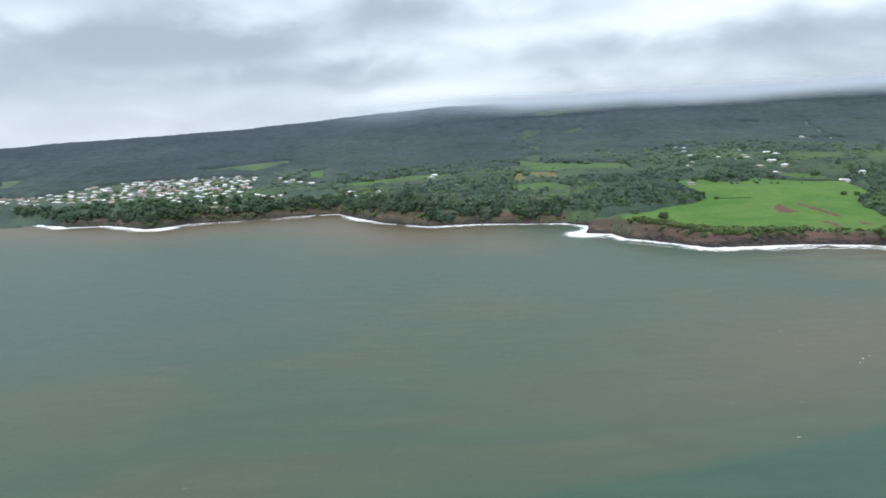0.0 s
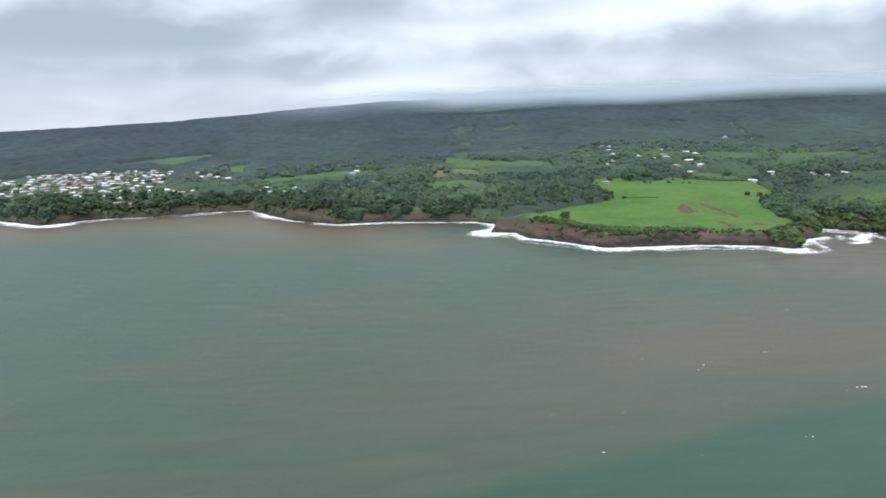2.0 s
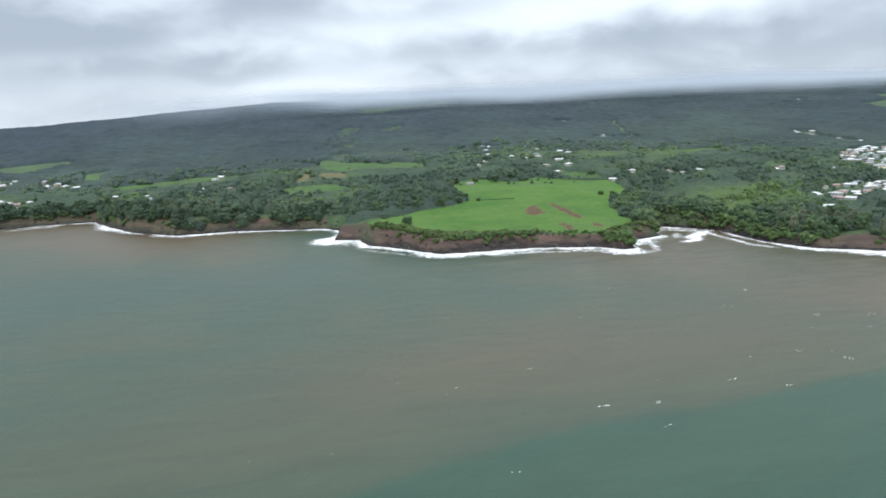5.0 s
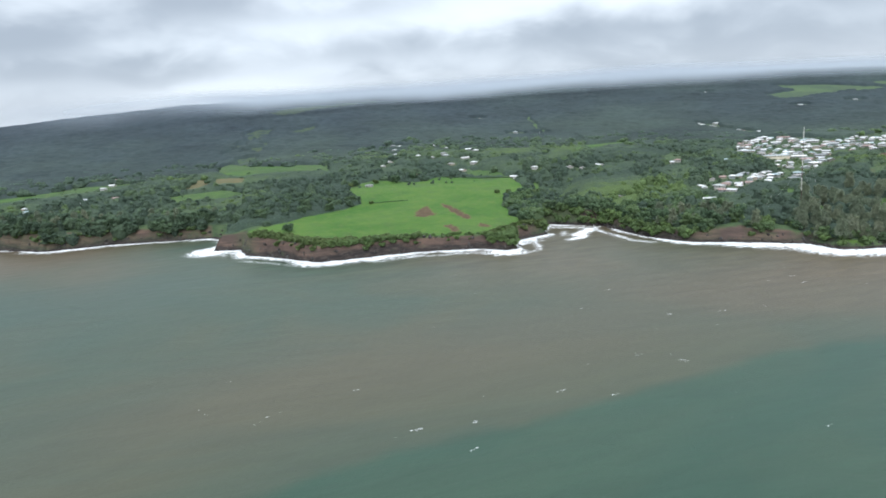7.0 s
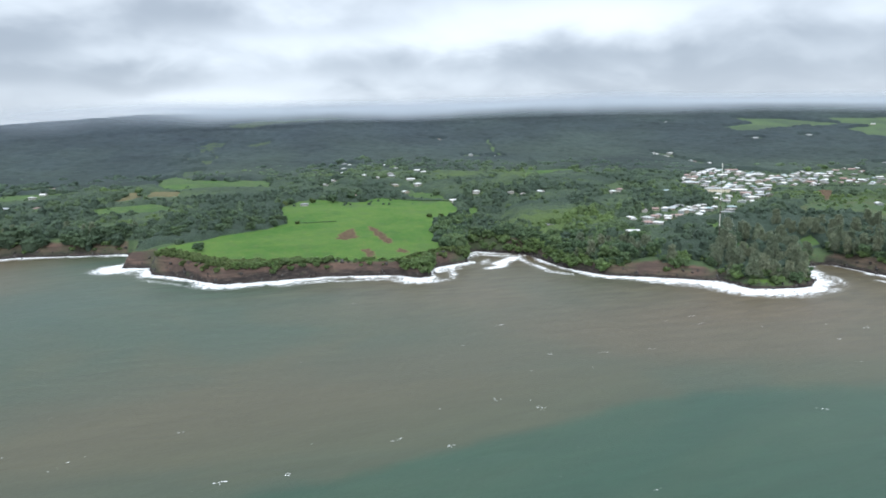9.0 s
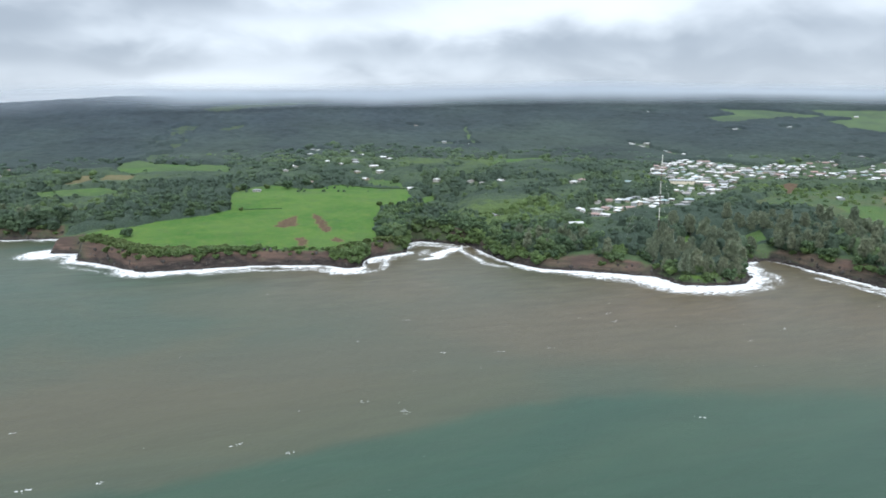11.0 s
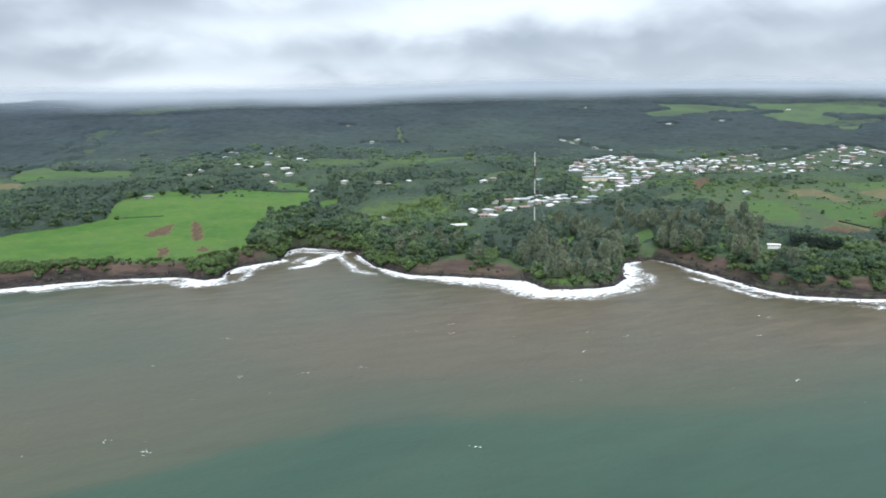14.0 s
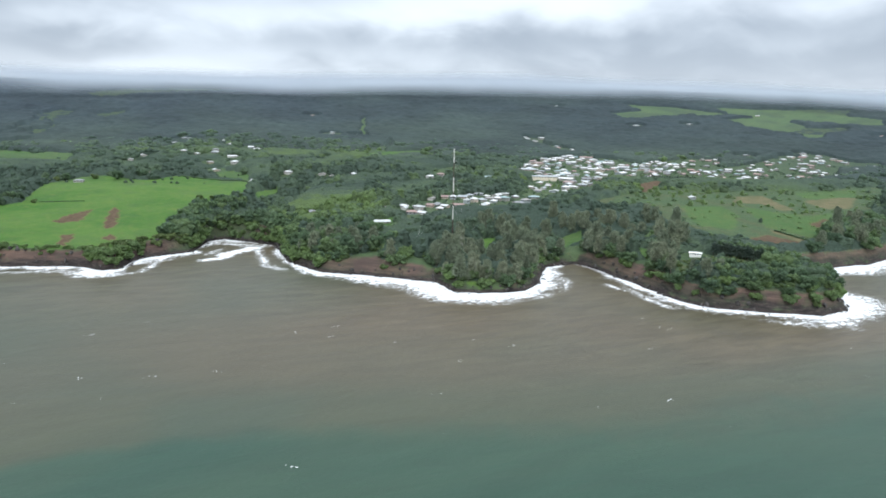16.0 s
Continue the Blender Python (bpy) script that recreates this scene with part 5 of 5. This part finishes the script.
def fringe(masters, rng, corners, low, high, near, deep, spacing, joined=False):
    """Trees and shrubs that crowd the very edge of the land, down the cliff."""
    p = np.array(corners, float)
    for (ax, ay), (bx, by) in zip(p[:-1], p[1:]):
        length = math.hypot(bx - ax, by - ay)
        nx, ny = -(by - ay) / length, (bx - ax) / length
        for k in range(max(1, int(length / spacing))):
            f = (k + rng.uniform(0.1, 0.9)) / max(1, int(length / spacing))
            d = rng.uniform(near, deep)
            x, y = ax + (bx - ax) * f + nx * d, ay + (by - ay) * f + ny * d
            spot = np.array([x]), np.array([y])
            if inland(*spot)[0] < 0.7 * near or bare_face(*spot)[0] or high > 0.6 and cleared(*spot)[0] or cover(*spot, "pasture")[0] > 0:
                continue
            size = float(rng.uniform(low, high))
            grow(masters[int(rng.integers(len(masters)))], pose(x, y, stand(x, y) - 0.5, 0, 0, float(rng.uniform(0, 360))), (size * 1.1, size * 1.1, size), joined)


def shore_trees():
    rng = np.random.default_rng(23)
    iron = [tree_thing("ironwood_tree", "tall feathery grey-green ironwood tree on the sea cliff", "tree", rng, NEEDLE_LEAF, 22 + 2 * k, 6.4, 2.0, 24, 46, 2.2, "ironwood trees on the headlands", 1, 0.5, 1.9, 0.62, 0.42) for k in range(4)]
    broad = [tree_thing("broadleaf_tree", "dense round-crowned green tree near the shore", "tree", rng, BROAD_LEAF, 13.5 + k, 8.4, 1.0, 22, 36, 1.2, "broadleaf trees along the shore", 1, 0.0, 0.0, 0.86) for k in range(4)]
    bush = [tree_thing("shrub", "low bright green shrub at the cliff edge", "shrub", rng, BUSH_LEAF, 3.4 + 0.4 * k, 3.1, 0.1, 6, 40, 0.7, "shrubs along the cliff edge") for k in range(3)]
    pine = [tree_thing("conifer", "narrow dark conifer in a planted row", "tree", rng, DARK_LEAF, 14, 2.4, 0.4, 9, 40, 0.9, "dark conifers in rows", 1, 0.75, 0.2)]
    # ironwoods on the point and round the small bay
    plant(iron, rng, [(806, 590), (826, 540), (884, 522), (925, 566), (930, 620), (880, 600), (862, 640), (820, 600)], 11.5, 0.72, 1.05, 0.85, 3)
    plant(iron, rng, [(925, 570), (960, 605), (1000, 610), (1000, 700), (930, 700), (905, 640)], 14, 0.75, 1.12, 0.75, 6)
    plant(iron, rng, [(994, 440), (1024, 440), (1040, 600), (1000, 610)], 12, 0.7, 1.0, 0.7, 7)
    plant(iron, rng, [(1000, 610), (1120, 560), (1150, 640), (1010, 720)], 19, 0.7, 1.05, 0.8, 7)
    plant(iron, rng, [(712, 760), (716, 690), (740, 640), (800, 600), (812, 640), (760, 700)], 15, 0.62, 0.92, 0.6, 6)
    plant(iron, rng, [(996, 468), (1022, 480), (1102, 569), (1081, 590), (1001, 500)], 12.5, 0.75, 1.1, 0.75, 6)
    plant(iron, rng, [(1196, 470), (1249, 482), (1312, 510), (1353, 530), (1445, 583), (1377, 600), (1268, 540), (1215, 505)], 17, 0.75, 1.1, 0.7, 6, blocked=False)
    plant(broad, rng, [(1165, 480), (1249, 478), (1312, 508), (1353, 528), (1445, 583), (1377, 600), (1268, 540), (1200, 505)], 13, 0.8, 1.2, 0.8, 5, blocked=False)
    # broad crowns along the shore
    plant(broad, rng, [(690, 850), (726, 800), (722, 690), (780, 630), (815, 650), (800, 720), (740, 860)], 13, 0.75, 1.15, 0.8, 6)
    plant(broad, rng, [(996, 430), (1062, 385), (1125, 410), (1150, 470), (1100, 520), (1010, 470)], 11.5, 0.6, 0.98, 0.85, 5)
    plant(broad, rng, [(600, 790), (634, 790), (652, 850), (700, 930), (716, 1000), (690, 966), (642, 920), (622, 850)], 11, 0.7, 1.1, 0.9, 5)
    plant(broad, rng, [(-720, 1330), (-600, 1240), (-440, 1170), (-380, 1225), (-220, 1280), (-136, 1290), (-80, 1200), (20, 1060), (190, 1046), (250, 1030), (260, 1062), (60, 1100), (-40, 1200), (-120, 1330), (-380, 1290), (-640, 1310)], 16.5, 0.8, 1.25, 0.8, 6, joined=True)
    plant(iron, rng, [(-60, 1150), (20, 1070), (200, 1050), (250, 1040), (250, 1090), (40, 1120)], 17, 0.62, 0.85, 0.8, 8)
    plant(broad, rng, [(260, 1000), (290, 930), (430, 965), (446, 1010), (440, 1080), (300, 1090)], 15, 0.7, 1.0, 0.8, 8, joined=True)
    # scrub on the cliff edges
    plant(bush, rng, [(284, 868), (310, 828), (352, 770), (404, 764), (440, 764), (440, 784), (412, 792), (359, 806), (320, 846), (296, 880)], 4.6, 0.75, 1.45, 0.92, 3.0, 24, False)
    plant(bush, rng, [(440, 764), (540, 740), (545, 752), (500, 768), (440, 786)], 5.6, 0.55, 1.0, 0.8, 4.0, 15, False, True)
    plant(bush, rng, [(536, 745), (548, 720), (562, 718), (590, 768), (632, 784), (618, 800), (583, 780), (550, 760)], 6.0, 0.6, 1.2, 0.85, 3.5, 30, False)
    plant(bush, rng, [(-100, 1200), (-30, 1115), (28, 1060), (190, 1046), (190, 1056), (30, 1075), (-30, 1140)], 9, 0.7, 1.3, 0.6, 3.0, 20, False, True)
    plant(bush, rng, [(700, 820), (724, 790), (722, 690), (745, 645), (830, 560), (840, 570), (760, 650), (735, 700), (735, 800)], 8, 0.6, 1.1, 0.6, 3.0, 22, False)
    plant(bush, rng, [(1000, 425), (1062, 380), (1124, 410), (1120, 430), (1062, 402), (1010, 440)], 7, 0.6, 1.2, 0.7, 4.0, 26, False)
    plant(bush, rng, [(1000, 462), (1035, 440), (1085, 445), (1100, 470), (1060, 500), (1030, 500)], 7.5, 0.5, 0.95, 0.7, 6.0, 90, False)
    plant(bush, rng, [(728, 690), (745, 645), (790, 603), (832, 572), (846, 600), (795, 645), (755, 690)], 7.0, 0.8, 1.6, 0.7, 5.0, 60, False, True)
    fringe(bush, rng, [(996, 430), (1027, 401), (1062, 380), (1096, 384), (1122, 408)], 1.0, 1.8, 9, 24, 2.4, True)
    plant(broad, rng, [(645, 846), (668, 862), (698, 834), (735, 850), (735, 920), (690, 930)], 10, 0.5, 0.85, 0.8, 5, joined=True)
    plant(bush, rng, [(640, 830), (668, 858), (697, 830), (735, 830), (735, 890), (660, 900)], 5.0, 0.9, 1.6, 0.8, 2.5, 60, False, True)
    # growth down the cliffs
    east = COAST_EAST[1:24]
    fringe(iron, rng, COAST_EAST[6:13], 0.45, 0.75, 5, 13, 9)
    fringe(broad, rng, east, 0.5, 0.85, 5, 14, 12)
    fringe(bush, rng, east, 0.9, 1.9, 3.5, 9, 11, True)
    fringe(broad, rng, COAST_WEST[5:20], 0.75, 1.2, 4, 13, 11, True)
    fringe(iron, rng, COAST_WEST[12:20], 0.6, 0.95, 6, 22, 11, True)
    fringe(bush, rng, COAST_WEST[9:20], 1.0, 2.0, 3, 9, 12, True)
    fringe(bush, rng, [(362, 770), (403, 766), (440, 766), (468, 765)], 0.9, 1.5, 2.5, 9, 2.2, True)
    fringe(bush, rng, [(586, 766), (632, 783), (652, 842)], 0.9, 1.5, 3, 9, 6)
    fringe(broad, rng, [(632, 783), (652, 842), (668, 856), (697, 828), (724, 792)], 0.5, 0.9, 5, 20, 5)
    fringe(bush, rng, [(632, 783), (652, 842), (668, 856), (697, 828), (724, 792), (720, 740), (720, 698), (738, 647)], 1.3, 2.2, 1.5, 7, 3.6, True)
    fringe(bush, rng, [(536, 741), (548, 718), (562, 718), (574, 750), (586, 766)], 1.1, 1.9, 1.5, 7, 3.0, True)
    # single trees and bushes on the pasture
    for k, (x, y, size) in enumerate([(331, 866, 0.78), (481, 1206, 0.8), (552, 1200, 1.0), (587, 1205, 0.9), (606, 1225, 1.0), (672, 985, 0.45), (656, 992, 0.5), (463, 1000, 0.35), (692, 985, 0.35), (470, 1190, 0.6), (520, 1215, 0.55)]):
        small = size < 0.62
        ob = copy_thing(bush[k % 3] if small else broad[k % 4], pose(x, y, stand(x, y) - 0.3, 0, 0, 57 * k))
        ob.scale = (size * 3.0, size * 3.0, size * 3.6) if small else (size * 1.1, size * 1.1, size)
    # dark rows of conifers
    for k in range(15):
        x, y = 1069 + 1.8 * k, 496 - 2.2 * k
        ob = copy_thing(pine[0], pose(x, y, stand(x, y) - 0.3, 0, 0, 41 * k))
        ob.scale = (1.45, 1.45, float(rng.uniform(0.95, 1.25)))
    for k in range(22):
        x, y = 1389 + 4.9 * k, 982 - 1.0 * k
        ob = copy_thing(pine[0], pose(x, y, stand(x, y) - 0.3, 0, 0, 41 * k))
        ob.scale = (0.85, 0.85, float(rng.uniform(0.55, 0.85)))
    thicket()
    for master in iron + broad + bush + pine:
        remove_master(master)


shore_trees()


def rough_bushes():
    """Low bushes in clumps over the rough ground of the eastern slope."""
    rng = np.random.default_rng(31)
    kinds = [canopy_crown(rng, 3.0, 2.0, 2, 6, 0.8, 1) for _ in range(5)]

    def allowed(x, y):
        rough = (cover(x, y, "scrub", 6.0) > 0) | (cover(x, y, "meadow") > 0) | (cover(x, y, "pasture") > 0)
        rough &= (cover(x, y, "straw") == 0) & (cover(x, y, "soil", 1.0) == 0)
        return rough & (rng.random(len(x)) < 0.01 + 0.16 * smooth(0.0, 0.4, layers(x, y, 45, 52, 3)))
    x, y = scatter(rng, np.array([(950, 500), (1700, 500), (1900, 900), (1250, 960), (950, 800)], float), 7.5, allowed)
    z, which, size = height(x, y), rng.integers(0, 5, len(x)), rng.uniform(0.5, 1.25, len(x))
    verts, faces, soft, tints, count = [], [], [], [], 0
    for px, py, pz, k, s in zip(x, y, z, which, size):
        v, f, smooth_face = kinds[k]
        verts.append(v * s + (px, py, pz - 0.2))
        faces.append(f + count)
        soft.append(smooth_face)
        tints.append(np.full(len(v), rng.uniform(0.7, 1.0)))
        count += len(v)
    me = mesh_from("rough_bushes", np.concatenate(verts), np.concatenate(faces), [FOREST_LEAF], np.concatenate(soft), (("tint", np.concatenate(tints)),))
    tagged(new("rough_bushes", me), "low green bushes scattered over rough grass", "bushes", kind="stuff")


rough_bushes()


# ---- hedges, mast, wall, boulders, whitecaps ----
def hedge(name, label, a, b, high, wide):
    rng = np.random.default_rng(int(a[0]))
    length = math.hypot(b[0] - a[0], b[1] - a[1])
    pieces, count = [], 0
    for k in range(int(length / 2.2)):
        f = k / max(1, int(length / 2.2) - 1)
        x, y = a[0] + (b[0] - a[0]) * f, a[1] + (b[1] - a[1]) * f
        v, faces, soft = crown(rng, wide, -0.4, high * rng.uniform(0.8, 1.2), 2, 14, 0.6)
        pieces.append((v + (x, y, stand(x, y)), faces + count, soft))
        count += len(v)
    root = tagged(new(name), label, "hedge")
    ob = new("foliage", mesh_from("foliage", np.concatenate([p[0] for p in pieces]), np.concatenate([p[1] for p in pieces]), [BROAD_LEAF], np.concatenate([p[2] for p in pieces])))
    ob.parent = root


hedge("hedge", "short clipped hedge across the pasture", (470, 1004), (518, 1003), 1.3, 1.3)
hedge("hedge", "dark hedge bounding the top of the pasture", (648, 1222), (738, 1130), 2.0, 1.6)
hedge("hedge", "dark hedge between plots", (1256, 588), (1252, 534), 2.2, 1.8)


def lattice_mast(x, y, top):
    """A guyed radio mast of triangular lattice, painted in bands."""
    base = stand(x, y)
    root = tagged(new("radio_mast"), "tall slim lattice radio mast banded red and white", "mast")
    root.matrix_basis = pose(x, y, base)
    high, bands, wide = top - base, 7, 0.42
    legs = [(wide * math.cos(k * math.tau / 3), wide * math.sin(k * math.tau / 3)) for k in range(3)]
    for b in range(bands):
        z0, z1 = high * b / bands, high * (b + 1) / bands
        bm = bmesh.new()
        for k in range(3):
            tapered(bm, (*legs[k], z0), (*legs[k], z1), 0.09, 0.09, 5)
        steps = 7
        for i in range(steps):
            a, c = z0 + (z1 - z0) * i / steps, z0 + (z1 - z0) * (i + 1) / steps
            for k in range(3):
                tapered(bm, (*legs[k], a), (*legs[(k + 1) % 3], c), 0.06, 0.06, 4)
                tapered(bm, (*legs[k], a), (*legs[(k + 1) % 3], a), 0.05, 0.05, 4)
        part("mast_section", bm, STEEL_RED if b % 2 else STEEL_WHITE, root, "red section" if b % 2 else "white section")
    for k in range(3):
        turn = k * math.tau / 3 + 0.4
        for share in (0.55, 0.95):
            bm = bmesh.new()
            foot = (38 * math.cos(turn), 38 * math.sin(turn))
            tapered(bm, (*foot, stand(x + foot[0], y + foot[1]) - base), (0.4 * math.cos(turn), 0.4 * math.sin(turn), high * share), 0.02, 0.02, 4)
            part("guy_wire", bm, STEEL_WHITE, root)


lattice_mast(860, 620, 116.5)


def retaining_wall(name, label, line, high):
    root = tagged(new(name), label, "wall")
    bm = bmesh.new()
    for (ax, ay), (bx, by) in zip(line[:-1], line[1:]):
        n = Vector((by - ay, ax - bx, 0)).normalized() * 0.8
        za, zb = stand(ax, ay), stand(bx, by)
        ring = [[bm.verts.new((px + s * n.x, py + s * n.y, z)) for s, z in ((-1, zz - 2), (1, zz - 2), (0.7, zz + high), (-0.7, zz + high))] for px, py, zz in ((ax, ay, za), (bx, by, zb))]
        for k in range(4):
            bm.faces.new((ring[0][k], ring[0][(k + 1) % 4], ring[1][(k + 1) % 4], ring[1][k]))
        bm.faces.new(ring[0][::-1])
        bm.faces.new(ring[1])
    part("masonry", bm, STONE, root)


retaining_wall("stone_wall", "pale old stone wall above the river mouth", [(702, 842), (712, 836), (722, 838), (734, 846)], 3.5)


def boulders():
    rng = np.random.default_rng(3)
    x, y = rng.uniform(-760, 1180, 90000), rng.uniform(360, 1330, 90000)
    d = inland(x, y)
    ok = (d > -7) & (d < 5)
    x, y, d = x[ok][:2600], y[ok][:2600], d[ok][:2600]
    bv, bf = BALLS[1]
    size = 0.7 + 2.1 * rng.random(len(x)) ** 3
    z = np.maximum(height(x, y), -1.2) + 0.1
    dents = 1 + rng.uniform(-0.3, 0.25, (len(x), len(bv), 1))
    v = bv[None] * dents * size[:, None, None] * rng.uniform(0.6, 1.2, (len(x), 1, 3)) + np.stack([x, y, z], -1)[:, None]
    f = bf[None] + (np.arange(len(x)) * len(bv))[:, None, None]
    me = mesh_from("boulders", v.reshape(-1, 3), f.reshape(-1, 3), [ROCK], False)
    tagged(new("boulders", me), "wet black basalt boulders at the foot of the cliffs", "rocks", kind="stuff")


boulders()


def whitecaps():
    """Flecks of foam that float on the sea."""
    rng = np.random.default_rng(8)
    bv, bf = BALLS[1]
    spots = [(237, 406), (266, 375), (270, 383), (320, 396), (338, 335), (365, 332), (419, 347), (442, 331), (501, 358), (505, 354), (622, 421), (508, 261), (509, 477), (552, 516), (554, 437), (590, 425), (452, 378), (486, 376), (503, 358),
             (677, 477), (698, 459), (786, 420), (803, 400), (883, 363), (926, 391), (839, 294), (708, 479), (759, 388), (923, 397), (796, 301), (642, 298), (272, 287), (172, 285), (354, 306)]
    more = [(float(rng.uniform(150, 1100)), float(rng.uniform(260, 640))) for _ in range(22)]
    verts, faces, count = [], [], 0
    for k, (x, y) in enumerate(spots + more):
        if inland(np.array([x]), np.array([y]))[0] > -25:
            continue
        for _ in range(int(rng.integers(1, 6)) if k < len(spots) else int(rng.integers(1, 3))):
            size = rng.uniform(0.18, 0.5) * (1.0 if k < len(spots) else 0.6)
            v = bv * (1 + rng.uniform(-0.4, 0.4, (len(bv), 1))) * (size * rng.uniform(0.8, 2.2), size * 0.7, 0.12) + (x + rng.normal() * 1.6, y + rng.normal() * 1.0, 0.05)
            verts.append(v)
            faces.append(bf + count)
            count += len(v)
    me = mesh_from("whitecaps", np.concatenate(verts), np.concatenate(faces), [FOAM_WHITE], True)
    tagged(new("whitecaps", me), "small white flecks of foam on the sea", "foam", kind="stuff")


whitecaps()


# ---- low cloud on the ridge ----
def ridge_cloud():
    turns = np.linspace(-24, 66, 180)
    levels = np.linspace(0, 1, 3)
    a, k = np.meshgrid(turns, levels)
    far = np.interp(a, RIDGE_TURN, RIDGE_FAR)
    radius = far - 620 - 420 * smooth(12, 34, a)
    x, y = 300 + radius * np.sin(np.radians(a)), radius * np.cos(np.radians(a))
    crest = np.interp(a, RIDGE_TURN, RIDGE_HIGH)
    wave = layers(a * 60, a * 0 + 7, 420, 3, 3)
    line = 142 + (crest - 142) * radius / far
    z = line - 42 + 100 * k + 8 * wave * k
    heavy = 0.55 + 0.50 * smooth(-6, 8, a) - 0.15 * smooth(22, 40, a)
    fade = smooth(-24, 4, a) * smooth(66, 60, a)
    index = np.arange(a.size).reshape(a.shape)
    quads = np.stack([index[:-1, :-1], index[:-1, 1:], index[1:, 1:], index[1:, :-1]], -1).reshape(-1, 4)
    me = mesh_from("low_cloud", np.stack([x.ravel(), y.ravel(), z.ravel()], -1), quads, [cloud_material()], True, (("thick", (k * 1.75 * heavy).ravel()), ("fade", fade.ravel()), ("rise", k.ravel())))
    tagged(new("low_cloud", me), "grey low cloud clinging to the mountain ridge", "cloud", kind="stuff")


ridge_cloud()
